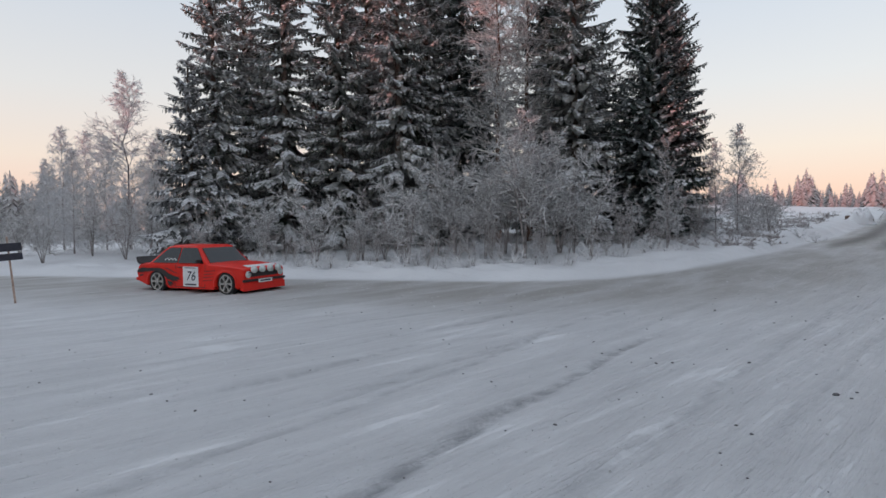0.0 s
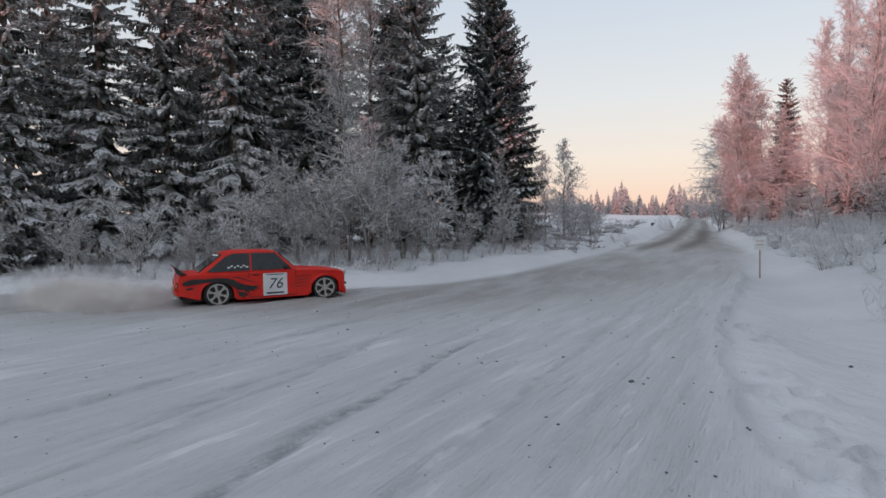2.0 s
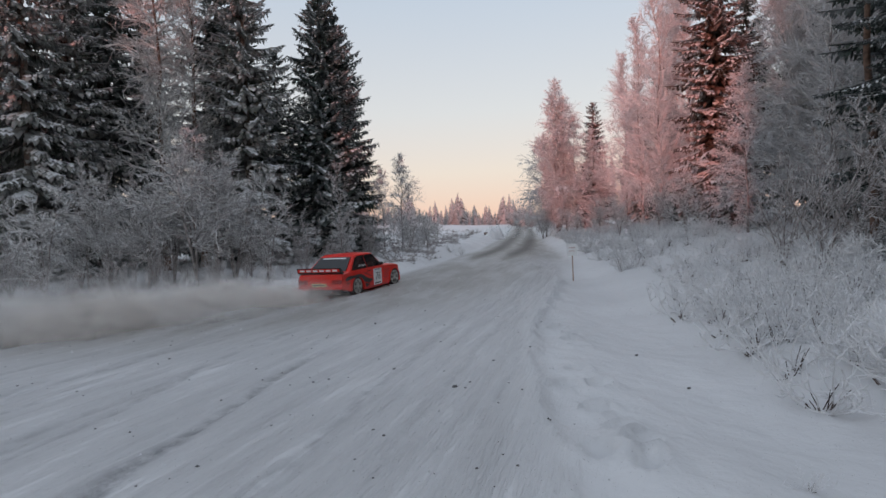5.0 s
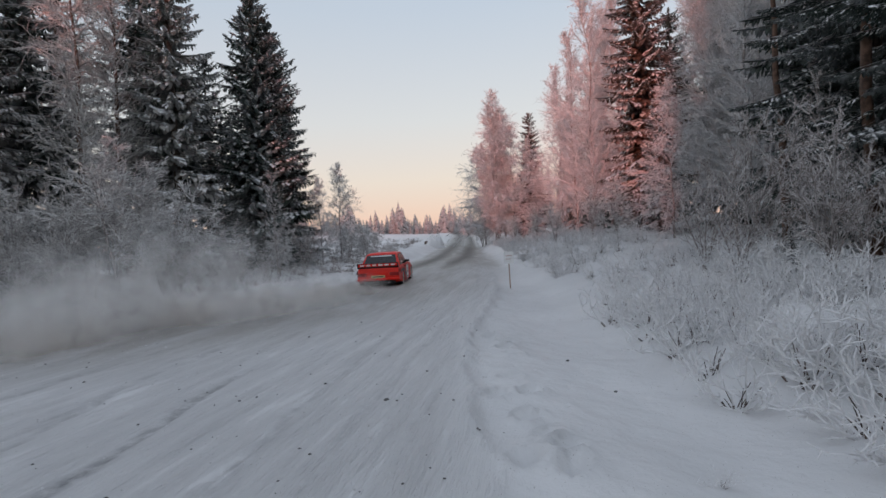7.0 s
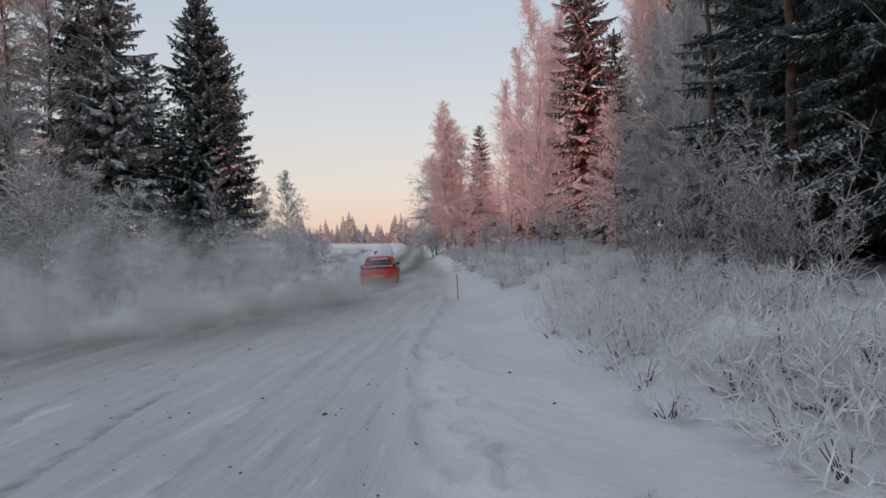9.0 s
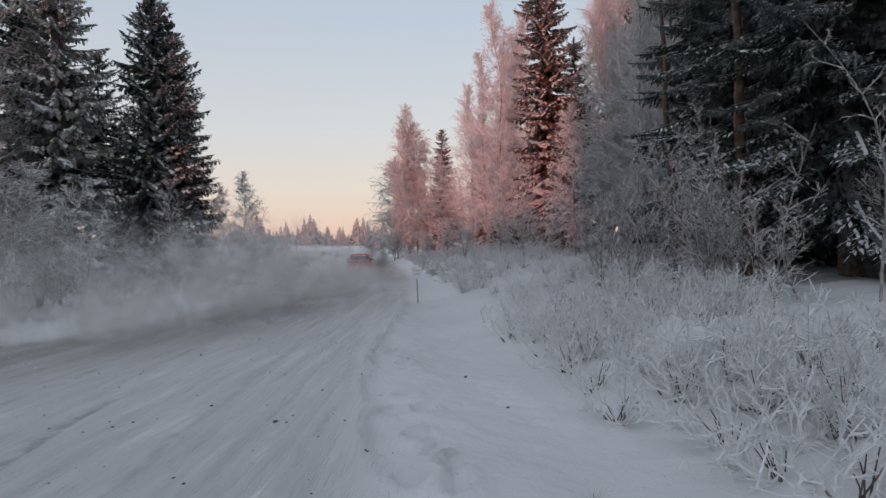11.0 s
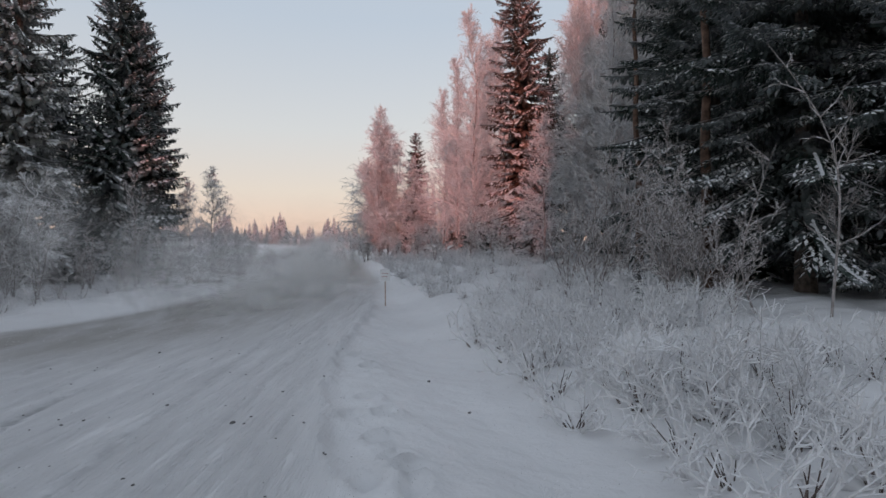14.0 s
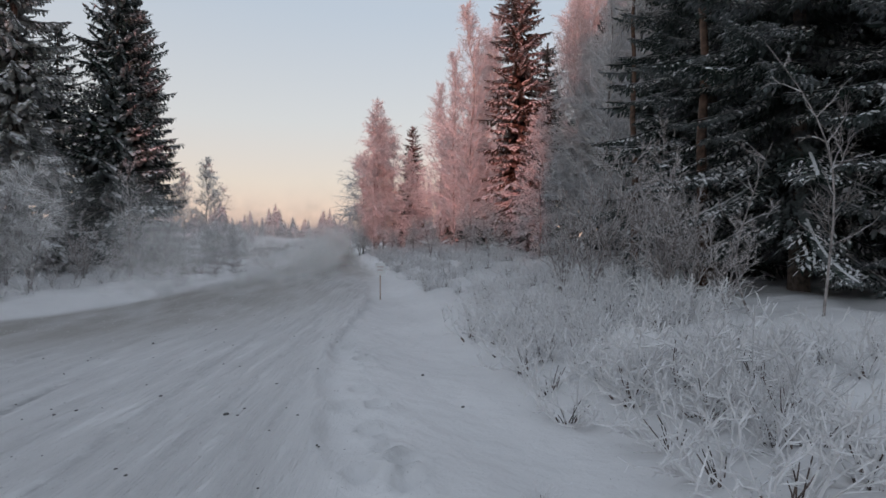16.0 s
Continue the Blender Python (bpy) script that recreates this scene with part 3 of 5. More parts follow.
SPRUCE_N = plant("spruce", spruce(19, 17.0, 4.3, 2.2, 0.9, 0.52, 0.50, mat=DARK_NEEDLE, sagging=1.25, fine=0.11, feather=6), "broad spruce with long sweeping boughs edged in frost", "tree", "roadside spruces")
SPRUCE_E = plant("spruce", spruce(18, 20.0, 3.2, 0.8, 1.1, 0.52, 0.50, mat=SUN_TINTED_NEEDLE, sagging=1.1), "very tall spruce with snowy boughs reddened by the low sun", "tree", "roadside spruces")
SPRUCE_S = plant("spruce", spruce(15, 7.0, 1.9, 0.5, 0.8, 0.34, mat=PINE_NEEDLE), "young frosted spruce at the wood's edge", "tree", "young trees")
PINE_R = plant("pine", branching(16, 15.0, 3.4, 1, 17, 10, 0.22, 0.034, 0.17, PINE_RIME, PINEBARK, limbs=46, first=0.30, up=0.35, top=0.35), "pine with rime over its whole crown", "tree", "roadside pines")
PINE_H = plant("pine", branching(26, 17.0, 3.2, 1, 13, 9, 0.22, 0.035, 0.17, PINE_RIME, PINEBARK, limbs=30, first=0.58, up=0.35, top=0.35), "tall pine with a bare brown trunk and a rimed crown", "tree", "roadside pines")
BIRCH_A = plant("birch", branching(21, 10.0, 3.6, 1, 13, 9, 0.42, 0.028, 0.08, limbs=62, first=0.05, up=0.50, top=0.10), "leafless birch white with hoar frost", "tree", "frosted birches")
BIRCH_T = plant("birch", branching(22, 18.0, 4.8, 1, 13, 9, 0.20, 0.034, 0.12, limbs=84, first=0.08, up=0.95, top=0.14), "tall slender birch white with hoar frost", "tree", "frosted birches")
BUSH_A = plant("frosted_bush", branching(31, 5.8, 3.7, 4, 12, 5, 0.12, 0.029, 0.05, BUSH_FROST, limbs=13, first=0.33, limb=0.60, splay=0.40, up=0.14, thin=0.36, sprig=0.6), "leafless bush thick with hoar frost", "bush", "frosted bushes")
BUSH_B = plant("frosted_bush", branching(32, 4.0, 3.0, 4, 8, 5, 0.10, 0.026, 0.034, BUSH_FROST, limbs=14, first=0.28, limb=0.44, splay=0.5, up=0.28, thin=0.32), "leafless bush thick with hoar frost", "bush", "frosted bushes")
BUSH_C = plant("brown_bush", branching(33, 4.4, 3.2, 5, 6, 4, 0.05, 0.024, 0.030, TWIG, limbs=10, first=0.18, limb=0.46, splay=0.8, up=0.7, thin=0.34), "bare brown bush with frosted twigs", "bush", "bare bushes")
SHRUB_A = plant("frosted_shrub", willow(41, 1.05, 0.75, 11), "low willow shrub coated with hoar frost", "shrub", "verge shrubs")
SHRUB_B = plant("frosted_shrub", willow(42, 0.85, 1.00, 12), "low arching willow shrub coated with hoar frost", "shrub", "verge shrubs")
SHRUB_C = plant("frosted_shrub", willow(43, 1.25, 0.60, 8, FROST, 0.0075), "thin bare shrub with brown twigs and frost", "shrub", "verge shrubs")
SAPLING = plant("sapling", branching(51, 5.6, 2.0, 1, 7, 5, 0.0, 0.022, 0.045, TWIG, RIMEBARK, limbs=16, first=0.25, up=1.0), "slender leaning sapling with frosted twigs", "tree", "saplings")


def polar(az, r):
    return r * math.sin(radians(az)), r * math.cos(radians(az))


rng = random.Random(5)
TALL = {SPRUCE_S: 7.0, SPRUCE_A: 16.0, SPRUCE_B: 16.0, SPRUCE_K: 16.0, SPRUCE_D: 14.4, PINE_R: 15.0, BUSH_A: 5.8, BUSH_B: 4.0, BUSH_C: 4.4, SPRUCE_N: 17.0, BIRCH_A: 10.0, BIRCH_T: 18.0}
# the clump of spruces on the far side of the junction: bearing, distance, height, kind
for az, r, h, pat in ((-23.6, 27.5, 8.6, SPRUCE_S), (-21.4, 28.5, 15.0, SPRUCE_B), (-18.7, 31, 14.8, SPRUCE_A), (-15.1, 29, 17.0, SPRUCE_B), (-10.0, 29, 17, SPRUCE_A),
                      (-7.2, 33, 17.5, SPRUCE_A), (-4.2, 27.5, 17, SPRUCE_B), (-1.4, 29.5, 17.0, SPRUCE_A), (1.0, 33, 18, SPRUCE_K), (5.6, 28, 14.5, PINE_R), (8.6, 30, 15.5, PINE_R),
                      (13.0, 28.5, 16.5, SPRUCE_A), (10.6, 33, 16.5, SPRUCE_K), (-17.0, 37, 12.5, SPRUCE_K), (-12, 38, 12, SPRUCE_K), (-6, 38, 15, SPRUCE_K), (4.2, 36, 17, SPRUCE_A), (15.6, 35, 12, SPRUCE_K), (17.6, 38, 9.5, SPRUCE_K), (19.6, 42, 8, SPRUCE_K)):
    put(pat, *polar(az, r), h / TALL[pat], rng.uniform(0, 360))
put(SPRUCE_D, 10.65, 29.1, 1.0, 40)
put(SPRUCE_D, 11.6, 29.4, 0.9, 170)
# bushes at its foot
for az, r, h, pat in ((8.2, 21.3, 6.3, BUSH_A), (4.2, 22.0, 5.0, BUSH_A), (11.5, 22.3, 5.2, BUSH_B), (-3.5, 21.4, 4.4, BUSH_B), (1.2, 22.5, 4.4, BUSH_A), (14.5, 22.5, 3.8, BUSH_B), (-8, 22.6, 2.8, BUSH_B), (-12.5, 23.4, 3.6, BUSH_B), (6.2, 23, 5.0, BUSH_A), (-1, 23.5, 3.4, BUSH_B), (-5.8, 23, 2.8, BUSH_C), (10.0, 22.0, 5.4, BUSH_A),
                      (-17.5, 25, 3.4, BUSH_B), (18, 25, 3.2, BUSH_C), (21.5, 27, 3.0, BUSH_B), (25.5, 31, 4.6, BIRCH_A), (27.2, 34, 5.6, BIRCH_A), (24.0, 29.5, 3.0, BUSH_C), (-26.5, 34, 6, BIRCH_A), (-28.6, 38, 10.2, BIRCH_A), (-25.9, 38, 7.2, BIRCH_A),
                      (-33.5, 42, 7.4, BIRCH_A), (-31.8, 44, 7.6, BIRCH_A), (-31.5, 33, 4.2, BUSH_B), (-30.4, 41, 7.0, BIRCH_A), (-34.5, 37, 5, BIRCH_A), (-32.8, 36, 5.5, BIRCH_A), (-27, 31, 3.6, BUSH_B), (-36.5, 36, 3.6, BUSH_B), (-38, 30, 3, BUSH_B), (-24.6, 29, 3.6, BUSH_B), (-35, 31, 3.0, BUSH_B), (-29, 30, 3.6, BUSH_C), (-23, 25.5, 2.8, BUSH_C)):
    put(pat, *polar(az, r), h / TALL[pat], rng.uniform(0, 360))
for i in range(44):
    az = -21 + 54 * i / 43 + rng.uniform(-0.6, 0.6)
    r = np.interp(az, [-21, -2, 6, 15, 22, 31], [22.0, 17.8, 17.6, 19.6, 23.5, 32]) + rng.uniform(0.1, 2.0)
    put(rng.choice((SHRUB_A, SHRUB_B, SHRUB_C)), *polar(az, r), rng.uniform(0.4, 0.85), rng.uniform(0, 360))

for i in range(26):
    az = -17 + 38 * i / 25 + rng.uniform(-0.6, 0.6)
    r = np.interp(az, [-21, -2, 6, 15, 22, 31], [22.0, 17.8, 17.6, 19.6, 23.5, 32]) + rng.uniform(2.0, 4.0)
    put(BUSH_C, *polar(az, r), rng.uniform(0.25, 0.42), rng.uniform(0, 360))
for i in range(9):
    az = -2 + 24 * rng.random()
    put(SAPLING, *polar(az, rng.uniform(22.5, 26)), rng.uniform(0.55, 0.85), rng.uniform(0, 360))

# right of the road, from far to near
put(BIRCH_A, 40.6, 44.3, 1.5, 10, tall=1.02)
put(BIRCH_T, 41.0, 44.9, 0.78, 10)
put(BIRCH_A, 39.4, 45.0, 1.05, 130)
put(BIRCH_A, 41.9, 43.0, 1.15, 210)
put(BUSH_B, 39.9, 43.4, 1.3, 20)
put(BUSH_B, 38.6, 44.6, 0.9, 100)
put(SPRUCE_S, 42.6, 42.6, 0.9, 20)
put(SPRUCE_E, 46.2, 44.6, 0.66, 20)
put(BIRCH_A, 44.0, 43.0, 1.0, 70)
put(BIRCH_A, 40.0, 44.0, 1.3, 300)
put(BIRCH_A, 41.3, 44.0, 1.35, 165)
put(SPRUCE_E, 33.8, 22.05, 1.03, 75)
put(SPRUCE_S, 29.6, 18.4, 1.05, 75)
for x, y, k in ((43.5, 38, 0.9), (41.5, 34.5, 1.0), (39.0, 30.5, 1.15), (42, 30, 1.15), (38.5, 16.5, 1.1), (36.5, 13.8, 1.15), (39, 20.5, 1.05), (41, 17, 1.2), (44.5, 33, 1.1)):
    put(BIRCH_T, x, y, k, rng.uniform(0, 360))
put(BIRCH_A, 26.2, 15.6, 0.78, 50)
for az, r, k in ((62.0, 48, 1.15), (63.2, 50, 1.2), (64.0, 46, 1.15), (65.2, 49, 1.2)):
    put(BIRCH_T, *polar(az, r), k, rng.uniform(0, 360))
for x, y, k, pat in ((30.5, 13.8, 0.95, BIRCH_T), (34.0, 12.2, 1.05, BIRCH_T), (40, 13.5, 1.2, SPRUCE_K), (37.5, 10.5, 1.2, SPRUCE_K), (43, 20, 1.2, SPRUCE_K), (44, 26, 1.1, SPRUCE_K), (36, 7, 1.2, SPRUCE_K), (48, 37, 1.0, SPRUCE_K), (50, 42, 0.95, SPRUCE_A)):
    put(pat, x, y, k, rng.uniform(0, 360))
for x, y, k, pat in ((20.9, 5.6, 0.95, SPRUCE_N), (18.0, 2.6, 1.05, SPRUCE_N), (17.4, -1.4, 1.05, SPRUCE_N), (15.4, -3.8, 1.0, SPRUCE_N), (19.0, -1.5, 1.1, SPRUCE_K), (17.6, 4.9, 1.0, PINE_H)):
    put(pat, x, y, k, rng.uniform(0, 360))
for x, y, k, pat in ((12.7, 2.9, 0.52, BUSH_C), (13.9, 3.9, 0.7, BUSH_C), (14.8, 6.0, 0.72, BUSH_C), (14.4, 6.7, 0.95, BUSH_C), (15.4, 5.1, 0.95, BUSH_C), (13.7, 4.5, 0.8, BUSH_C), (15.6, 8.2, 0.85, BUSH_C)):
    put(pat, x, y, k, rng.uniform(0, 360))
for x, y, k, pat in ((26.5, 8.6, 1.1, SPRUCE_K), (26.0, 5.6, 1.15, SPRUCE_K), (27.5, 2.0, 1.15, SPRUCE_K), (29.5, 5.0, 1.15, SPRUCE_A), (24.5, -0.8, 1.1, SPRUCE_K), (23.0, 5.0, 1.0, SPRUCE_K), (23.6, 9.4, 1.0, PINE_H), (34, 3, 1.15, SPRUCE_A), (33.5, 9.5, 1.1, SPRUCE_K), (29.5, 0.8, 1.2, SPRUCE_K)):
    put(pat, x, y, k, rng.uniform(0, 360))
for x, y, k, pat in ((17.4, 5.0, 0.95, BUSH_C), (25, 18, 1.0, BUSH_B), (28, 22, 1.0, BUSH_B), (27.5, 24.5, 0.8, BUSH_B), (31, 29.5, 0.8, BUSH_B), (35, 36, 0.7, BUSH_B)):
    put(pat, x, y, k, rng.uniform(0, 360))
# the verge: willow shrubs from the hill down to the camera
for x, y, k, pat in ((9.7, 6.9, 0.8, SHRUB_A), (9.3, 5.8, 0.75, SHRUB_A), (8.6, 5.3, 0.85, SHRUB_B), (7.8, 4.3, 0.8, SHRUB_A), (7.1, 3.5, 0.85, SHRUB_B), (6.3, 2.8, 0.7, SHRUB_B), (6.8, 2.3, 0.95, SHRUB_A), (6.0, 1.5, 0.85, SHRUB_B),
                     (5.55, 1.0, 0.85, SHRUB_B), (5.25, 0.45, 0.8, SHRUB_A), (5.75, 0.1, 0.85, SHRUB_A), (6.3, 0.7, 0.9, SHRUB_C), (5.7, -0.6, 0.9, SHRUB_C), (7.4, 2.0, 0.9, SHRUB_A), (6.6, 1.4, 0.9, SHRUB_A)):
    put(pat, x, y, k * 1.15, rng.uniform(0, 360))
for i in range(150):
    s = rng.random() ** 0.65
    x0, y0 = np.interp(s, [0, 0.25, 0.5, 0.75, 1], [5.5, 7.0, 9.3, 13.3, 22.5]), np.interp(s, [0, 0.25, 0.5, 0.75, 1], [0.2, 2.9, 6.1, 11.0, 23.3])
    w = rng.random() ** 1.1 * (0.5 + 5.3 * min(1, s * 1.4))
    put(rng.choice((SHRUB_A, SHRUB_A, SHRUB_A, SHRUB_A, SHRUB_B, SHRUB_B, SHRUB_B, SHRUB_C)), x0 + w * 0.80 + 0.12, y0 - w * 0.6 - 0.08, rng.uniform(0.7, 1.1) * (0.75 + 0.3 * min(1, w / 2)), rng.uniform(0, 360))
for i in range(9):
    put(SHRUB_A, 8.6 + 2.2 * rng.random(), -1.0 + 3.0 * rng.random(), rng.uniform(0.6, 0.9), rng.uniform(0, 360))


def scrub(name, label, spots, mat):
    """Low frosted willows too many and too far to count, joined into one mesh."""
    p = Pile()
    for x, y, size, turn, tall in spots:
        me = rng.choice(COARSE)
        v = np.empty(len(me.vertices) * 3)
        me.vertices.foreach_get("co", v)
        f = np.empty(len(me.polygons) * 4, dtype=np.int64)
        me.polygons.foreach_get("vertices", f)
        c, q = math.cos(turn), math.sin(turn)
        v = v.reshape(-1, 3) @ np.array([[c, q, 0], [-q, c, 0], [0, 0, tall]]) * size + np.array([[x, y, float(height(x, y)) - 0.08]])
        p.add(v, f.reshape(-1, 4))
    tagged(new(name, p.mesh(name, mat)), label, "scrub", kind="stuff")


COARSE = [willow(k, 0.95, 0.9, 7, None, 0.022)[0][1] for k in (44, 45)]
SPOTS = []
for i in range(170):
    s, w = rng.random(), 8.0 * rng.random() ** 1.3
    SPOTS.append((20.5 + 15 * s + 0.78 * w, 20.0 + 19 * s - 0.63 * w, rng.uniform(0.6, 1.1), rng.uniform(0, 6.28), 1.0))
scrub("verge_scrub", "frosted willow scrub along the hill road's verge", SPOTS, FROST)
SPOTS = []
for i in range(110):
    s = 25 + 24 * rng.random()
    w = 0.5 + 6.0 * rng.random() ** 1.4
    SPOTS.append((14.3 + (s - 28) * RX - w * RY, 24.2 + (s - 28) * RY + w * RX, rng.uniform(0.45, 0.85), rng.uniform(0, 6.28), 0.8))
for i in range(150):
    s = 24 + 62 * rng.random()
    w = 0.8 + 24 * rng.random() ** 1.8
    SPOTS.append((14.3 + (s - 28) * RX - w * RY - 1, 24.2 + (s - 28) * RY + w * RX, rng.uniform(0.45, 1.0), rng.uniform(0, 6.28), 0.7))
scrub("field_scrub", "low snowy scrub over the field beside the hill", SPOTS, TWIG)


def bent_sapling(x, y, turn, H=4.7, lean=0.95):
    """A thin sapling that bows over near its top, frosted on every twig."""
    rr = np.random.default_rng(71)
    s = np.linspace(0, 1, 12)
    c = np.stack([-lean * s ** 2.2 + 0.35 * np.sin(s * 3.1), 0.12 * np.sin(s * 7), H * s - 0.1], 1)
    e = tagged(new("sapling"), "thin bowed sapling white with frost at the wood's edge", "tree", "saplings")
    st, tw = Pile(), Pile()
    skin(st, c, 0.027 * (1 - 0.75 * s), 6)
    i = rr.integers(3, 11, 13)
    P = c[i]
    b = rr.random(13) * 6.28
    D = np.stack([np.cos(b), np.sin(b), rr.uniform(0.4, 1.2, 13)], 1)
    for k in range(4):
        D = D + rr.normal(0, 0.2, D.shape)
        D /= np.linalg.norm(D, axis=1, keepdims=True)
        Q = P + D * rr.uniform(0.10, 0.22, (13, 1))
        tubes(tw, P, Q, 0.011 - 0.0018 * k, 0.0095 - 0.0018 * k, 4)
        d2 = D + rr.normal(0, 0.7, D.shape)
        d2 /= np.linalg.norm(d2, axis=1, keepdims=True)
        tubes(tw, Q, Q + d2 * rr.uniform(0.06, 0.2, (13, 1)), 0.006, 0.004, 3)
        P = Q
    for nm, pl, mt in (("stem", st, RIMEBARK), ("crown", tw, TWIG)):
        o = new(nm, pl.mesh(nm, mt, nm == "stem"))
        o.parent = e
        if nm == "crown":
            tagged(o, kind="stuff")
    e.matrix_basis = pose(x, y, float(height(x, y)), 0, 0, turn)


for x, y, k in ((16.8, 29.5, 0.55), (18.5, 33.0, 0.6), (15.2, 28.6, 0.7), (20.5, 37.0, 0.55), (24.0, 41.0, 0.6), (27.0, 46.5, 0.7), (22.0, 43.0, 0.8)):
    put(BUSH_B, x, y, k, rng.uniform(0, 360))
bent_sapling(12.05, 1.23, -48)
bent_sapling(13.2, 2.6, 70, 3.4, 0.5)


def snow_mound(x, y, r, h, seed):
    """A stump or tussock buried in snow."""
    bm = bmesh.new()
    bmesh.ops.create_icosphere(bm, subdivisions=4, radius=1)
    for v in bm.verts:
        k = 1 + 0.22 * noise.noise(v.co * 1.6 + Vector((seed, 0, 0))) + 0.07 * noise.noise(v.co * 5)
        v.co = Vector((v.co.x * r * k, v.co.y * r * k, v.co.z * h * k))
    me = bpy.data.meshes.new("snow_mound")
    bm.to_mesh(me)
    bm.free()
    me.materials.append(GROUND)
    me.polygons.foreach_set("use_smooth", [True] * len(me.polygons))
    o = tagged(new("snow_mound", me), "rounded mound of snow over a stump among the shrubs", "snow mound", "snow mounds")
    o.matrix_basis = pose(x, y, float(height(x, y)) - 0.04)


for x, y, r, h, k in ((8.85, 3.1, 0.55, 0.5, 3), (9.6, 2.4, 0.42, 0.22, 7), (10.4, 1.9, 0.5, 0.2, 9), (5.9, 0.3, 0.35, 0.12, 12)):
    snow_mound(x, y, r, h, k)
for x, y, k, a, tilt in ((16.4, 1.8, 0.8, 40, -9), (18.5, 6.3, 0.95, 20, 5), (20.5, 9.5, 0.9, 110, -4)):
    o = put(SAPLING, x, y, k, 0)
    o.rotation_euler = (0, radians(tilt), radians(a))
put(SPRUCE_S, 13.3, 5.05, 0.17, 30)
put(SHRUB_A, 4.3, 1.89, 0.17, 30)
for p in (SPRUCE_A, SPRUCE_B, SPRUCE_D, SPRUCE_K, SPRUCE_N, PINE_H, SPRUCE_E, SPRUCE_S, PINE_R, BIRCH_A, BIRCH_T, BUSH_A, BUSH_B, BUSH_C, SHRUB_A, SHRUB_B, SHRUB_C, SAPLING):
    drop_pattern(p)


def far_woods():
    """Distant conifers and birches in one mesh, with an unseen wood added for shade."""
    rr = np.random.default_rng(9)
    p = Pile()

    def conifer(x, y, h, w):
        z0 = float(height(x, y))
        m = 14
        for i in range(m):
            t = i / m
            n = 9
            a = rr.random() * 6 + np.arange(n) * 6.283 / n
            L = w * (1 - t) ** 0.85 * rr.uniform(0.7, 1.2, n) + 0.08
            zc = z0 + h * (0.06 + 0.94 * t)
            C = np.tile([x, y, zc + h * 0.06], (n, 1)) + np.stack([0 * a, 0 * a, h * rr.uniform(-0.05, 0.05, n)], 1)
            o = np.stack([np.cos(a), np.sin(a), 0 * a], 1)
            s = np.stack([-np.sin(a), np.cos(a), 0 * a], 1)
            tip = C + o * L[:, None] - np.array([[0, 0, 1]]) * (L * 0.45 + h * 0.05)[:, None]
            mid = C * 0.45 + tip * 0.55
            v = np.stack([C, mid + s * L[:, None] * 0.24, tip, mid - s * L[:, None] * 0.24], 1)
            p.add(v.reshape(-1, 3), np.arange(n)[:, None] * 4 + np.arange(4)[None])
        tubes(p, [[x, y, z0 - 0.3]], [[x, y, z0 + h]], [0.012 * h], [0.02], 5)

    for i in range(420):      # beyond the hill
        az = rr.uniform(22, 42)
        r = rr.uniform(125, 210)
        h = (3.0 + 4.6 * rr.random() ** 2.2) * (r / 165) * (1 + 0.35 * math.sin(az * 1.9) * math.sin(az * 0.7 + 1))
        conifer(*polar(az, r), h, h * rr.uniform(0.18, 0.40))
    for i in range(26):
        h = rr.uniform(6.5, 9.5)
        conifer(*polar(rr.uniform(-39.5, -32.5), rr.uniform(82, 96)), h, h * rr.uniform(0.2, 0.28))
    for i in range(110):      # far left
        az = rr.uniform(-60, 22)
        r = rr.uniform(85, 130)
        h = rr.uniform(5, 8.5)
        conifer(*polar(az, r), h, h * rr.uniform(0.15, 0.22))
    for row in range(6):      # the unseen wood that shades the junction, left of it and behind
        for y in np.arange(-150, 58, 2.1):
            x = -58 - row * 4 + rr.uniform(-1, 1)
            c = y - 0.625 * (x + 58)
            # heights stepped across the sun's path to light or shade chosen trees
            top = 28 if c < -38.4 else 11.5 if c < -36.2 else 13.6 if c < -15.3 else 22 if c < -11 else 17.5 if c < 0 else 11.5
            conifer(x, y + rr.uniform(-0.8, 0.8), top * rr.uniform(0.85, 1.05), rr.uniform(2.2, 3.0))
    for i in range(150):
        a = rr.uniform(95, 215)
        r = rr.uniform(38, 70)
        conifer(*polar(a, r), rr.uniform(9, 13), rr.uniform(1.8, 2.6))
    for i in range(60):
        conifer(rr.uniform(36, 62), rr.uniform(-25, 16), rr.uniform(13, 18), rr.uniform(2, 2.8))
    for i in range(40):
        s = rr.uniform(62, 120)
        conifer(s * RX + 9 + rr.uniform(0, 14), s * RY - 7 - rr.uniform(0, 12), rr.uniform(7, 12), rr.uniform(1.4, 2.2))
    return tagged(new("far_woods", p.mesh("far_woods", FARWOOD)), "distant snowy conifer woods round the junction, with an unseen wood shading it", "woods", kind="stuff")


FARWOOD = island_mat("far_snowy_conifer", (0.45, 0.43, 0.425), (0.58, 0.56, 0.56), 0.9)
far_woods()


# ---- made things ----
RED = plain("red_paint", (0.74, 0.022, 0.012), 0.42, 0, 0.08, 3.0, coat=0.08)
RED.node_tree.nodes["Principled BSDF"].inputs["Specular IOR Level"].default_value = 0.3
BLACKPAINT = plain("black_paint", (0.02, 0.018, 0.018), 0.45, 0, 0.3, 5.0)
RUBBER = plain("tyre_rubber", (0.022, 0.022, 0.023), 0.8, 0, 0.3, 12.0)
ALLOY = plain("silver_rim", (0.50, 0.48, 0.45), 0.38, 0.7, 0.12, 9.0)
WHITE = plain("white_vinyl", (0.78, 0.78, 0.78), 0.5, 0, 0.06, 7.0)
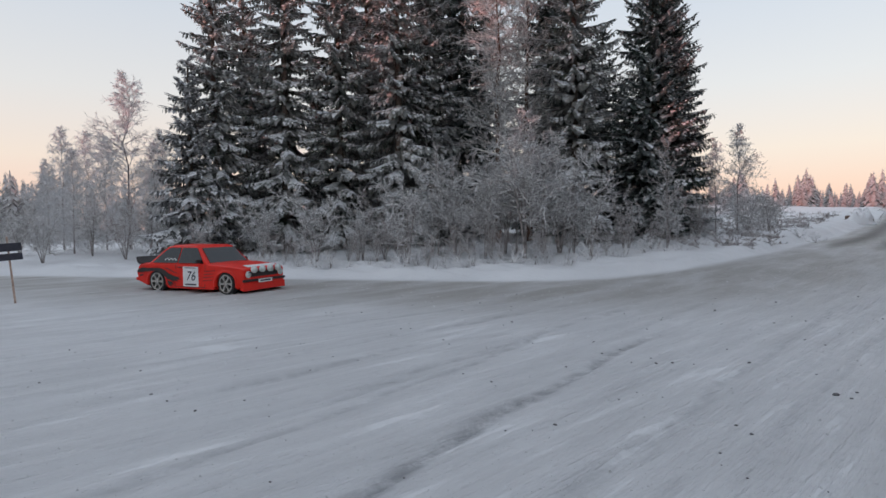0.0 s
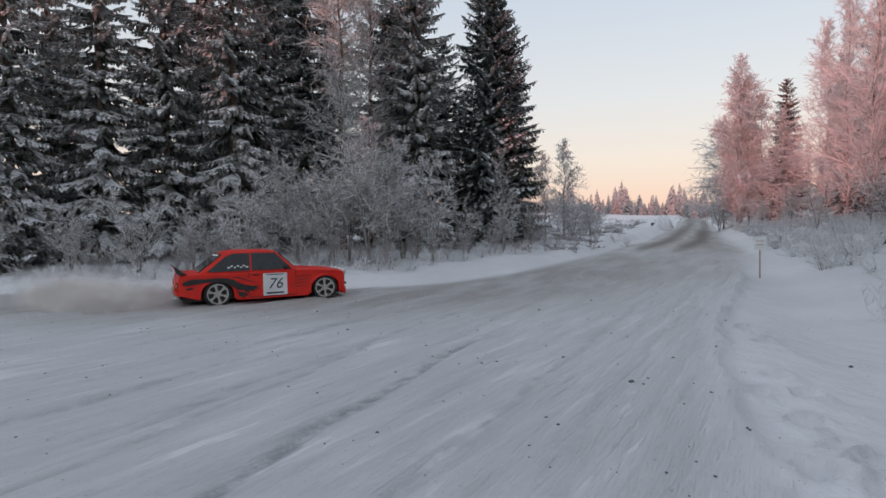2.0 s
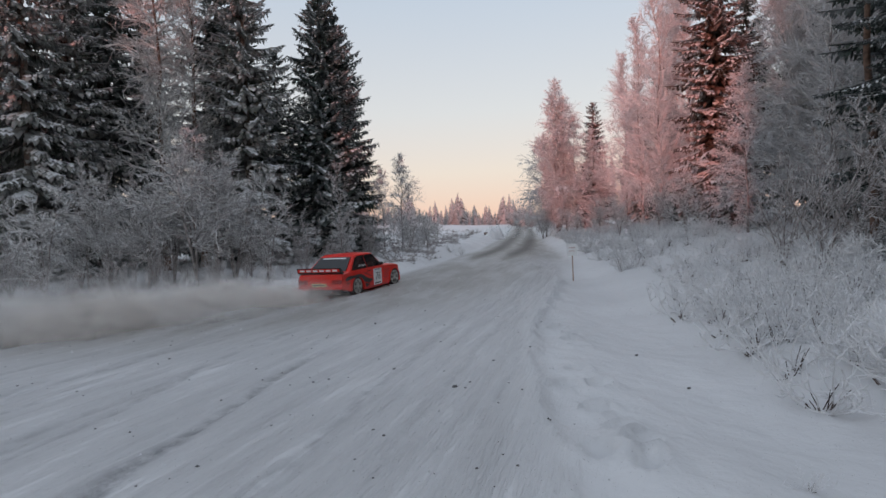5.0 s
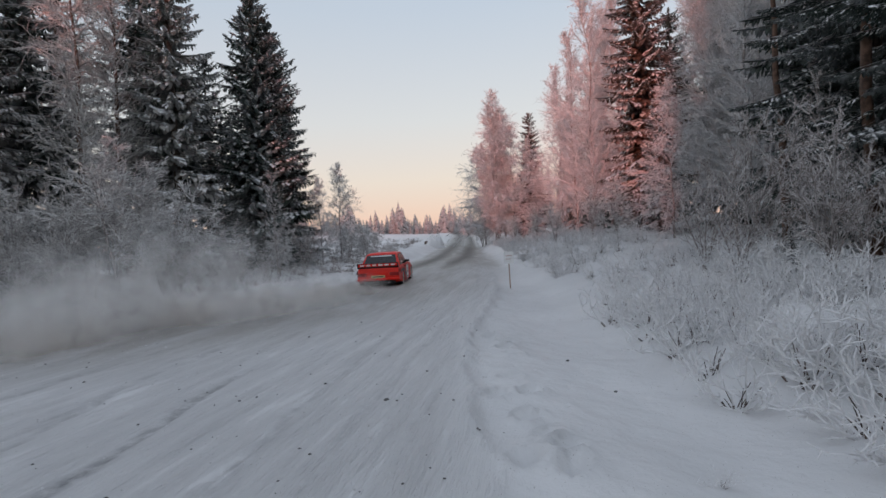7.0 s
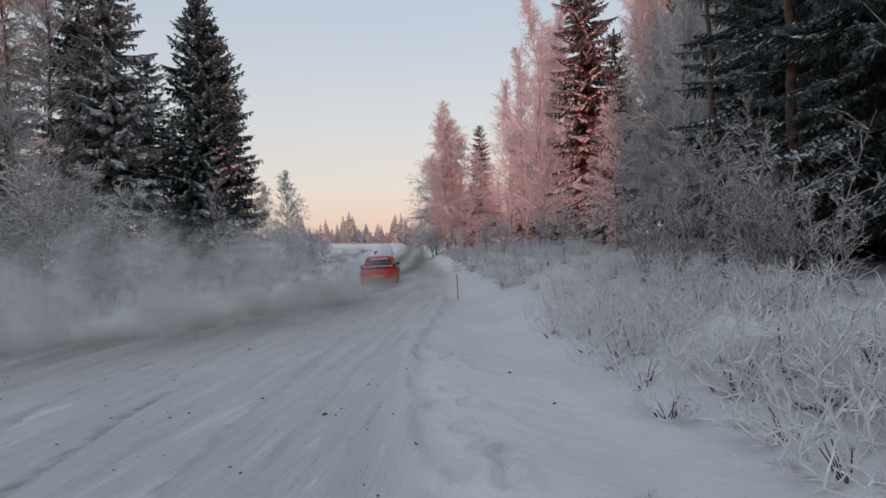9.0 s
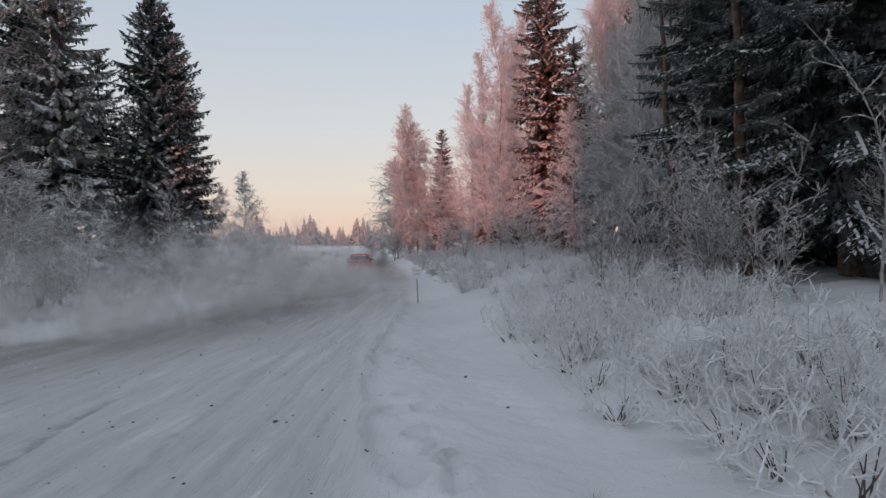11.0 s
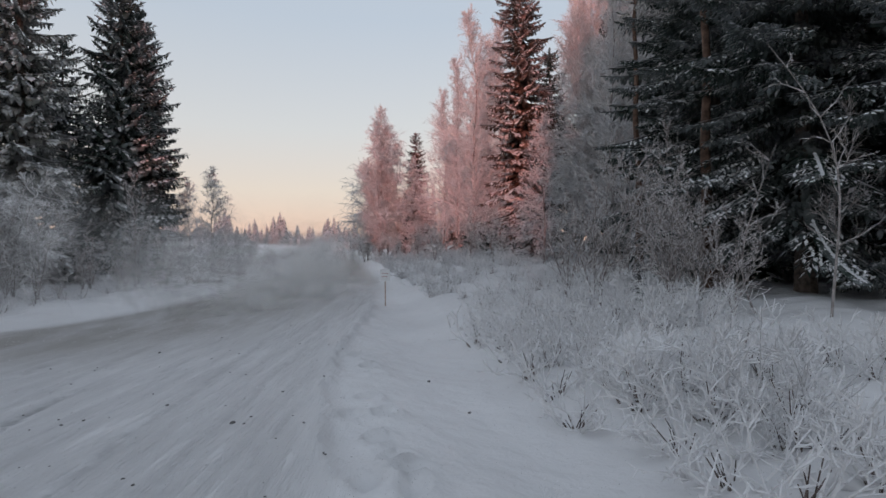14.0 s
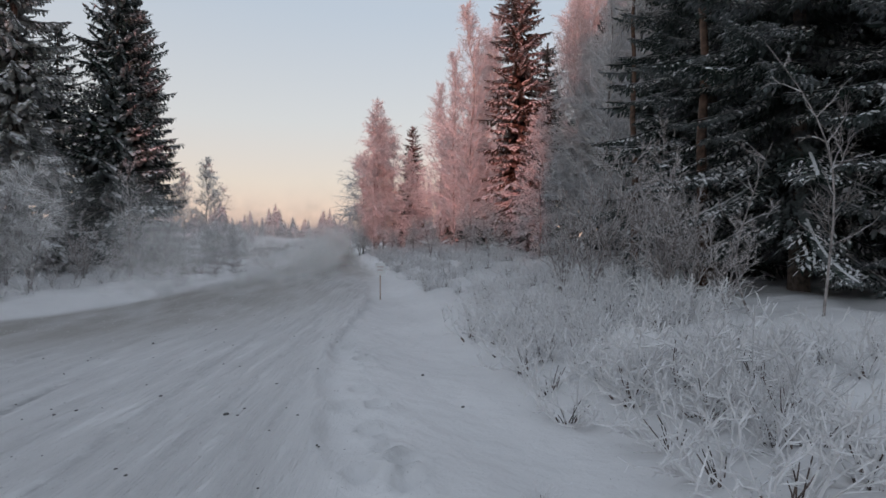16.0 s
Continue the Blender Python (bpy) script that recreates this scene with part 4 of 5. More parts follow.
INK = plain("black_ink", (0.03, 0.03, 0.045), 0.6, 0, 0.2, 9.0)
TAIL = plain("tail_lamp_red", (0.30, 0.02, 0.02), 0.2, 0, 0.2, 20.0)
LAMPGLASS = plain("pale_lamp_cover", (0.66, 0.72, 0.70), 0.15, 0, 0.1, 20.0)
CHROME = plain("dull_chrome", (0.6, 0.6, 0.6), 0.2, 1.0, 0.1, 8.0)
PLATE = plain("number_plate_yellow", (0.72, 0.62, 0.30), 0.5, 0, 0.1, 9.0)
POSTWOOD = plain("weathered_post_wood", (0.42, 0.30, 0.24), 0.85, 0, 0.35, 14.0)
LOGBARK = plain("log_bark", (0.16, 0.11, 0.085), 0.9, 0, 0.4, 6.0)
STONE = plain("road_stone", (0.13, 0.125, 0.125), 0.9, 0, 0.35, 30.0)


def dark_glass():
    m, n, l, p = nodes_of("tinted_glass")
    p.inputs["Base Color"].default_value = (0.012, 0.013, 0.015, 1)
    p.inputs["Roughness"].default_value = 0.06
    l.new(mix_col(n, l, noise_fac(n, l, 5.0), (0.010, 0.011, 0.013), (0.022, 0.023, 0.025)), p.inputs["Base Color"])
    return m


GLASS = dark_glass()


def part(name, bm, material, parent, label="", m=None, smooth_shade=True):
    """A bmesh as one mesh object under a thing or a part."""
    me = bpy.data.meshes.new(name)
    bmesh.ops.recalc_face_normals(bm, faces=bm.faces)
    bm.to_mesh(me)
    bm.free()
    me.materials.append(material)
    if smooth_shade:
        me.polygons.foreach_set("use_smooth", [True] * len(me.polygons))
    o = new(name, me)
    o.parent = parent
    if m is not None:
        o.matrix_basis = m
    return tagged(o, label) if label else o


def edge_round(o, w, seg=2, angle=35):
    b = o.modifiers.new("bevel", "BEVEL")
    b.width, b.segments, b.limit_method, b.angle_limit = w, seg, "ANGLE", radians(angle)
    n = o.modifiers.new("normals", "WEIGHTED_NORMAL")
    return o


def prism(points, y0, y1, bm=None, plane="xz"):
    """An outline in x, z drawn out from y0 to y1."""
    bm = bm or bmesh.new()
    a = [bm.verts.new((x, y0, z)) for x, z in points]
    b = [bm.verts.new((x, y1, z)) for x, z in points]
    bm.faces.new(a)
    bm.faces.new(b)
    k = len(points)
    for i in range(k):
        bm.faces.new((a[i], a[(i + 1) % k], b[(i + 1) % k], b[i]))
    return bm


def box(x0, x1, y0, y1, z0, z1, bm=None):
    return prism([(x0, z0), (x1, z0), (x1, z1), (x0, z1)], y0, y1, bm)


def solid_quad(corners, depth, bm=None):
    """A plate with four corners and a thickness along its normal."""
    bm = bm or bmesh.new()
    c = [Vector(p) for p in corners]
    n = (c[1] - c[0]).cross(c[2] - c[0]).normalized() * depth
    a = [bm.verts.new(p) for p in c]
    b = [bm.verts.new(p + n) for p in c]
    bm.faces.new(a)
    bm.faces.new(b)
    k = len(c)
    for i in range(k):
        bm.faces.new((a[i], a[(i + 1) % k], b[(i + 1) % k], b[i]))
    return bm


def disc(r, y0, y1, n=24, bm=None, at=(0, 0)):
    return prism([(at[0] + r * math.cos(6.2832 * i / n), at[1] + r * math.sin(6.2832 * i / n)) for i in range(n)], y0, y1, bm)


def lathe(profile, n=32):
    """A closed outline of (radius, y) turned about the y axis."""
    bm = bmesh.new()
    rings = [[bm.verts.new((r * math.cos(6.2832 * i / n), y, r * math.sin(6.2832 * i / n))) for i in range(n)] for r, y in profile]
    k = len(rings)
    for j in range(k):
        for i in range(n):
            bm.faces.new((rings[j][i], rings[j][(i + 1) % n], rings[(j + 1) % k][(i + 1) % n], rings[(j + 1) % k][i]))
    return bm


TYRE_R = 0.285


def make_wheel(parent, x, y, side):
    w = new("wheel")
    y -= side * 0.025
    w.parent = parent
    w.matrix_basis = pose(x, y, TYRE_R)
    part("tyre", lathe([(0.218, -0.085), (0.262, -0.095), (0.279, -0.085), (TYRE_R, -0.05), (TYRE_R, 0.05), (0.279, 0.085), (0.262, 0.095), (0.218, 0.085)]), RUBBER, w)
    bm = lathe([(0.196, -0.09), (0.225, -0.092), (0.225, 0.092), (0.196, 0.09)])
    for i in range(6):
        a = i * math.pi / 3
        ca, sa = math.cos(a), math.sin(a)
        pts = [(0.04, -0.030), (0.12, -0.018), (0.204, -0.042), (0.204, 0.042), (0.12, 0.018), (0.04, 0.030)]
        prism([(p * ca - q * sa, p * sa + q * ca) for p, q in pts], side * 0.055, side * 0.09, bm)
    disc(0.062, side * 0.05, side * 0.098, 16, bm)
    part("rim", bm, ALLOY, w, "silver spoked alloy rim", smooth_shade=False)
    part("brake_disc", disc(0.17, side * 0.0, side * 0.02, 24), BLACKPAINT, w, "dark brake disc", smooth_shade=False)
    return w


def car_width(x, z):
    return 0.785 - 0.045 * max(0, z - 0.74) / 0.14 - 0.10 * max(0, (x - 1.5) / 0.4) ** 2 - 0.05 * max(0, (-1.75 - x) / 0.35) ** 2


def decal(outline, side, proud, bm):
    """A flat patch on the car's flank."""
    bm.faces.new([bm.verts.new((x, side * (0.785 + proud), z)) for x, z in outline])


def trim_car(car):
    """The car is low and short-nosed: bring all its parts to those proportions."""
    for o in car.children_recursive:
        top = o
        while top.parent is not car:
            top = top.parent
        if top.name.split(".")[0] == "wheel":
            continue
        fit_z = lambda z: (z if z < 0.3 else 0.3 + (z - 0.3) * 0.905) - 0.065
        fit_x = lambda x: 1.5 + (x - 1.5) * 0.52 if x > 1.5 else -1.5 + (x + 1.5) * 0.85 if x < -1.5 else x
        p = o.matrix_basis.translation
        if p.length > 1e-6:
            if o.parent is car or o.type == "FONT":
                o.matrix_basis = Matrix.Translation((fit_x(p.x) - p.x, 0, fit_z(p.z) - p.z)) @ o.matrix_basis
        elif o.type == "MESH" and not o.parent.matrix_basis.translation.length > 1e-6:
            for v in o.data.vertices:
                v.co.x, v.co.z = fit_x(v.co.x), fit_z(v.co.z)


def make_car():
    car = tagged(new("rally_car"), "red two-door rally saloon with black flame graphics, sliding on the snow", "car")
    # lower body, with wheel arches
    out = [(-2.06, 0.36), (-2.09, 0.60), (-2.05, 0.80), (-2.00, 0.855), (-1.52, 0.885), (-0.6, 0.88), (0.56, 0.885), (0.95, 0.865), (1.45, 0.82), (1.80, 0.775), (1.88, 0.73), (1.90, 0.60), (1.90, 0.42), (1.86, 0.28), (1.62, 0.23)]
    for i in range(13):
        a = radians(-12 + 204 * i / 12)
        out.append((1.205 + 0.37 * math.cos(a), 0.315 + 0.37 * math.sin(a)))
    out += [(0.78, 0.19), (-0.78, 0.19)]
    for i in range(13):
        a = radians(-12 + 204 * i / 12)
        out.append((-1.205 + 0.37 * math.cos(a), 0.315 + 0.37 * math.sin(a)))
    out += [(-1.62, 0.25)]
    bm = bmesh.new()
    n = len(out)
    cols = []
    for f in (-1.0, -0.965, -0.85, -0.5, 0.0, 0.5, 0.85, 0.965, 1.0):
        rise = 0.022 * (1 - f * f)
        drop = 0.035 * max(0, abs(f) - 0.9) / 0.1
        cols.append([bm.verts.new((x, f * car_width(x, z), z + (rise - drop if z > 0.7 else 0))) for x, z in out])
    for a, b in zip(cols, cols[1:]):
        for i in range(n):
            bm.faces.new((a[i], a[(i + 1) % n], b[(i + 1) % n], b[i]))
    bm.faces.new(cols[0])
    bm.faces.new(cols[-1])
    body = edge_round(part("body", bm, RED, car, "glossy red body shell"), 0.025, 2)
    part("underbody", box(-1.95, 1.80, -0.56, 0.56, 0.20, 0.72), BLACKPAINT, car, "black underbody", smooth_shade=False)
    # cabin
    base = [(-1.60, 0.85), (0.56, 0.85), (0.10, 1.335), (-0.06, 1.37), (-0.78, 1.38), (-1.00, 1.34)]
    bm = bmesh.new()
    rows = []
    for f in (-1, -0.93, -0.5, 0, 0.5, 0.93, 1):
        rows.append([bm.verts.new((x, f * (0.725 - 0.165 * (z - 0.87) / 0.49), z + (0.022 * (1 - f * f) if z > 1.2 else 0))) for x, z in base])
    k = len(base)
    for a, b in zip(rows, rows[1:]):
        for i in range(k):
            bm.faces.new((a[i], a[(i + 1) % k], b[(i + 1) % k], b[i]))
    bm.faces.new(rows[0])
    bm.faces.new(rows[-1])
    edge_round(part("cabin", bm, RED, car, "red roof and pillars"), 0.03, 2)
    yy = lambda z, o=0.004: 0.725 - 0.165 * (z - 0.87) / 0.49 + o
    for sg in (-1, 1):
        for nm, pts in (("door_window", [(-0.47, 0.885), (0.42, 0.885), (0.08, 1.305), (-0.45, 1.315)]), ("rear_side_window", [(-1.42, 0.885), (-0.51, 0.885), (-0.49, 1.315), (-0.86, 1.31), (-1.00, 1.25)])):
            part(nm, solid_quad([(x, sg * yy(z), z) for x, z in pts], 0.010), GLASS, car, "dark side window", smooth_shade=False)
        # lettering too small to read, on the rear side glass
        bars = bmesh.new()
        for i in range(7):
            z0 = 0.965 + 0.035 * (i % 2)
            x0 = -0.98 + 0.065 * i
            solid_quad([(x0, sg * yy(z0, 0.019), z0), (x0 + 0.05, sg * yy(z0, 0.019), z0), (x0 + 0.055, sg * yy(z0 + 0.025, 0.019), z0 + 0.025), (x0 + 0.005, sg * yy(z0 + 0.025, 0.019), z0 + 0.025)], 0.002, bars)
        part("window_lettering", bars, WHITE, car, "small white lettering", smooth_shade=False)
        # door with its gaps
        w = lambda x, z: sg * (car_width(x, z) + 0.004)
        for x0, x1, z0, z1 in ((-0.54, -0.528, 0.24, 0.86), (0.50, 0.512, 0.24, 0.86), (-0.54, 0.512, 0.232, 0.244)):
            part("door_gap", solid_quad([(x0, w(x0, z0), z0), (x1, w(x1, z0), z0), (x1, w(x1, z1), z1), (x0, w(x0, z1), z1)], 0.002), BLACKPAINT, car, "dark gap round the door", smooth_shade=False)
        part("door_handle", box(-0.46, -0.32, sg * 0.752, sg * 0.772, 0.765, 0.79), BLACKPAINT, car, "black door handle")
        # white number panel
        P = lambda x, z, o: (x, sg * (car_width(x, z) + o), z)
        pb = bmesh.new()
        decal([(-0.24, 0.25), (0.30, 0.25), (0.30, 0.80), (-0.24, 0.80)], sg, 0.006, pb)
        panel = part("number_panel", pb, WHITE, car, "white competition number panel", smooth_shade=False)
        txt = bpy.data.curves.new("race_number", "FONT")
        txt.body, txt.size, txt.align_x, txt.extrude, txt.shear = "76", 0.33, "CENTER", 0.0008, 0.25
        txt.materials.append(INK)
        o = new("race_number", txt)
        o.parent = panel
        yt = sg * 0.7945
        o.matrix_basis = pose(0.03, yt, 0.42, 90, 0, 0 if sg < 0 else 180)
        for z0, z1 in ((0.755, 0.775), (0.285, 0.325)):
            b2 = bmesh.new()
            decal([(-0.17, z0), (0.22, z0), (0.22, z1), (-0.17, z1)], sg, 0.009, b2)
            part("panel_lettering", b2, INK, panel, "black line of small print", smooth_shade=False)
        # flame graphic along the rear flank: ragged tongues
        fl = bmesh.new()
        tongues = [[(-1.99, 0.66), (-1.90, 0.71), (-1.74, 0.745), (-1.48, 0.735), (-1.20, 0.745), (-1.02, 0.735), (-0.88, 0.69), (-0.74, 0.60), (-0.60, 0.545), (-0.46, 0.51), (-0.30, 0.515), (-0.40, 0.47), (-0.26, 0.44), (-0.46, 0.425), (-0.38, 0.37), (-0.56, 0.405), (-0.53, 0.33), (-0.68, 0.42), (-0.80, 0.43), (-0.90, 0.52), (-1.04, 0.62), (-1.20, 0.655), (-1.44, 0.645), (-1.66, 0.625), (-1.84, 0.60), (-1.96, 0.605)],
                   [(-0.92, 0.76), (-0.72, 0.70), (-0.52, 0.62), (-0.34, 0.575), (-0.56, 0.655), (-0.76, 0.745)],
                   [(-0.80, 0.40), (-0.62, 0.36), (-0.56, 0.28), (-0.66, 0.30), (-0.64, 0.22), (-0.76, 0.29)],
                   [(-1.90, 0.53), (-1.72, 0.55), (-1.74, 0.51), (-1.88, 0.49)]]
        for tg in tongues:
            decal(tg, sg, 0.0225, fl)
        part("flame_graphic", fl, BLACKPAINT, car, "ragged black flame graphic", smooth_shade=False)
        st = bmesh.new()
        for i in range(4):
            z0 = 0.66 - 0.085 * i
            decal([(0.50 - 0.02 * i, z0), (0.86 - 0.03 * i, z0 + 0.035), (0.86 - 0.03 * i, z0 + 0.055), (0.50 - 0.02 * i, z0 + 0.03)], sg, 0.004, st)
        part("wing_stripes", st, plain("dark_red_stripe", (0.30, 0.02, 0.015), 0.5), car, "faint dark stripes on the front wing", smooth_shade=False)
        # flared arches
        for cx, nm in ((1.205, "front_arch"), (-1.205, "rear_arch")):
            fb = bmesh.new()
            loops = []
            for i in range(15):
                a = radians(-8 + 196 * i / 14)
                c, s = math.cos(a), math.sin(a)
                loops.append([fb.verts.new((cx + r * c, sg * y, 0.315 + r * s)) for r, y in ((0.352, 0.70), (0.352, 0.803), (0.375, 0.806), (0.43, 0.783))])
            for a, b in zip(loops, loops[1:]):
                for i in range(3):
                    fb.faces.new((a[i], b[i], b[i + 1], a[i + 1]))
            part(nm, fb, RED, car, "flared red wheel arch")
        # mirrors, lamps
        mb = box(0.26, 0.34, sg * 0.70, sg * 0.86, 0.90, 1.00)
        edge_round(part("door_mirror", mb, BLACKPAINT, car, "black door mirror"), 0.02)
        part("headlamp", disc(0.085, 0, 0.03, 20), LAMPGLASS, car, "round headlamp", pose(1.885, sg * 0.56, 0.60, 0, 0, -90))
        tl = box(-2.105, -2.07, sg * 0.42, sg * 0.74, 0.53, 0.66)
        edge_round(part("tail_lamp", tl, TAIL, car, "dark red tail lamp"), 0.008)
    # windscreen and rear glass
    part("windscreen", solid_quad([(0.545, 0.62, 0.895), (0.545, -0.62, 0.895), (0.172, -0.52, 1.305), (0.172, 0.52, 1.305)], 0.014), GLASS, car, "dark windscreen", smooth_shade=False)
    part("rear_window", solid_quad([(-1.590, -0.62, 0.895), (-1.590, 0.62, 0.895), (-1.085, 0.52, 1.31), (-1.085, -0.52, 1.31)], 0.014), GLASS, car, "dark rear window", smooth_shade=False)
    part("sun_strip", solid_quad([(-1.165, -0.40, 1.257), (-1.165, 0.40, 1.257), (-1.125, 0.395, 1.290), (-1.125, -0.395, 1.290)], 0.018), WHITE, car, "pale strip on the rear glass", smooth_shade=False)
    part("grille", box(1.888, 1.915, -0.46, 0.46, 0.53, 0.68), BLACKPAINT, car, "black grille", smooth_shade=False)
    edge_round(part("front_bumper", box(1.86, 1.95, -0.74, 0.74, 0.40, 0.47), BLACKPAINT, car, "black front bumper"), 0.02)
    edge_round(part("front_spoiler", prism([(1.70, 0.20), (1.93, 0.17), (1.91, 0.36), (1.80, 0.36)], -0.74, 0.74), RED, car, "red front apron"), 0.015)
    part("lamp_bar", box(1.90, 1.98, -0.56, 0.56, 0.64, 0.66), BLACKPAINT, car, "black lamp bar", smooth_shade=False)
    for y in (-0.42, -0.14, 0.14, 0.42):
        lamp = part("spot_lamp", lathe([(0.0005, -0.05), (0.06, -0.035), (0.085, 0.0), (0.085, 0.05), (0.0005, 0.05)], 20), LAMPGLASS, car, "pale covered rally spot lamp", pose(1.98, y, 0.73, 0, 0, -90))
        part("lamp_cover", disc(0.078, 0.052, 0.06, 20), LAMPGLASS, lamp, "pale green lamp cover")
    part("bonnet_snow", solid_quad([(1.50, 0.52, 0.842), (1.50, -0.52, 0.842), (1.80, -0.50, 0.80), (1.80, 0.50, 0.80)], -0.008), WHITE, car, "white patch on the bonnet's nose", smooth_shade=False)
    edge_round(part("rear_bumper", box(-2.14, -2.05, -0.76, 0.76, 0.36, 0.45), RED, car, "red rear bumper"), 0.02)
    edge_round(part("tail_panel", box(-2.104, -2.08, -0.36, 0.36, 0.50, 0.68), RED, car, "red tail panel"), 0.006)
    plate = part("number_plate", box(-2.155, -2.138, -0.24, 0.24, 0.46, 0.56), PLATE, car, "pale yellow number plate", smooth_shade=False)
    part("plate_marks", box(-2.159, -2.1555, -0.19, 0.19, 0.49, 0.53), INK, plate, "dark marks", smooth_shade=False)
    fp = part("front_plate", box(1.952, 1.962, -0.24, 0.24, 0.36, 0.46), WHITE, car, "white front number plate", smooth_shade=False)
    part("plate_marks", box(1.9625, 1.9655, -0.18, 0.18, 0.39, 0.43), INK, fp, "dark marks", smooth_shade=False)
    # boot spoiler: a black blade swept up on end plates
    sp = bmesh.new()
    prof = [(-1.86, 0.865), (-1.98, 0.92), (-2.12, 1.05), (-2.15, 1.05), (-2.10, 0.90), (-2.02, 0.835)]
    prism(prof, -0.74, 0.74, sp)
    edge_round(part("boot_spoiler", sp, BLACKPAINT, car, "black boot spoiler"), 0.008)
    part("spoiler_band", solid_quad([(-2.109, -0.70, 0.915), (-2.109, 0.70, 0.915), (-2.143, 0.70, 1.02), (-2.143, -0.70, 1.02)], -0.006), RED, car, "red band along the spoiler", smooth_shade=False)
    for k in range(6):
        y = -0.55 + 0.22 * k
        part("spoiler_mark", solid_quad([(-2.122, y - 0.075, 0.94), (-2.122, y + 0.075, 0.94), (-2.140, y + 0.075, 0.995), (-2.140, y - 0.075, 0.995)], -0.010), WHITE, car, "pale mark on the spoiler", smooth_shade=False)
    part("exhaust", lathe([(0.026, -0.12), (0.034, -0.12), (0.034, 0.12), (0.026, 0.12)], 14), CHROME, car, "round exhaust pipe", pose(-2.05, -0.38, 0.27, 0, 0, 90))
    trim_car(car)
    wheels = [make_wheel(car, x, sg * 0.72, sg) for x in (1.205, -1.205) for sg in (-1, 1)]
    return car, wheels


CAR, WHEELS = make_car()


PRINT = plain("faded_red_print", (0.50, 0.30, 0.28), 0.6)


def plate_sign(name, x, y, tall, board, label, lean=0.0, face=0.0, dark=False):
    """A thin wooden stake with a small board nailed to it."""
    e = tagged(new(name), label, "sign")
    e.matrix_basis = pose(x, y, float(height(x, y)) - 0.05, 0, lean, face)
    part("post", prism([(-0.022, 0.0), (0.022, 0.0), (0.018, tall), (-0.018, tall)], -0.02, 0.02), POSTWOOD, e, "weathered wooden stake", smooth_shade=False)
    for k, (x0, x1, z0, z1) in enumerate(board):
        b = part("board", box(x0, x1, -0.04, -0.022, z0, z1), INK if dark else WHITE, e, "dark board" if dark else "white paper notice", smooth_shade=False)
        if not dark:
            for r in range(2):
                part("print", box(x0 + 0.06, x1 - 0.06 - 0.03 * r, -0.0435, -0.0405, z1 - 0.145 - 0.11 * r, z1 - 0.125 - 0.11 * r), PRINT, b, smooth_shade=False)
    return e


plate_sign("notice_stake", 13.95, 14.3, 1.25, ((-0.17, 0.17, 0.86, 1.27),), "thin wooden stake with a white notice at the road's edge", 0, -42)
plate_sign("warning_stake", -9.48, 12.62, 1.55, ((-0.26, 0.24, 1.22, 1.40), (-0.26, 0.24, 1.02, 1.17)), "leaning wooden stake with two dark boards in the snow", -4, 37, True)


def log_pile(x, y):
    e = tagged(new("log_pile"), "stack of cut logs under deep snow beside the hill road", "logs")
    e.matrix_basis = pose(x, y, float(height(x, y)) - 0.12, 0, 0, 65)
    e.scale = (0.62, 0.62, 0.8)
    rg = random.Random(8)
    for row, n in enumerate((5, 3)):
        for i in range(n):
            r = 0.20 + rg.uniform(-0.03, 0.03)
            bm = disc(r, -1.25, 1.3 + (0.5 if (i + row) % 3 == 1 else 0), 12)
            part("log", bm, LOGBARK, e, m=pose((i - (n - 1) / 2) * 0.46 + rg.uniform(-0.04, 0.04), rg.uniform(-0.2, 0.2), 0.25 + row * 0.38, 0, 0, rg.uniform(-3, 3)))
    bm = bmesh.new()
    bmesh.ops.create_grid(bm, x_segments=40, y_segments=40, size=1.0)
    for v in bm.verts:
        px, py = v.co.x * 1.5, v.co.y * 1.7
        d = max(0.0, 1 - (abs(v.co.x) ** 2.4 + abs(v.co.y) ** 2.8))
        v.co = (px, py, -0.1 + 1.45 * d ** 0.55 + (0.25 + 0.5 * d) * noise.noise(Vector((px * 1.5, py * 1.5, 3))) + 0.3 * d * noise.noise(Vector((px * 4, py * 4, 7))))
    bmesh.ops.solidify(bm, geom=bm.faces[:], thickness=0.12)
    part("snow_cap", bm, SNOW, e, "rounded cap of snow")
    return e


log_pile(35.2, 48.4)

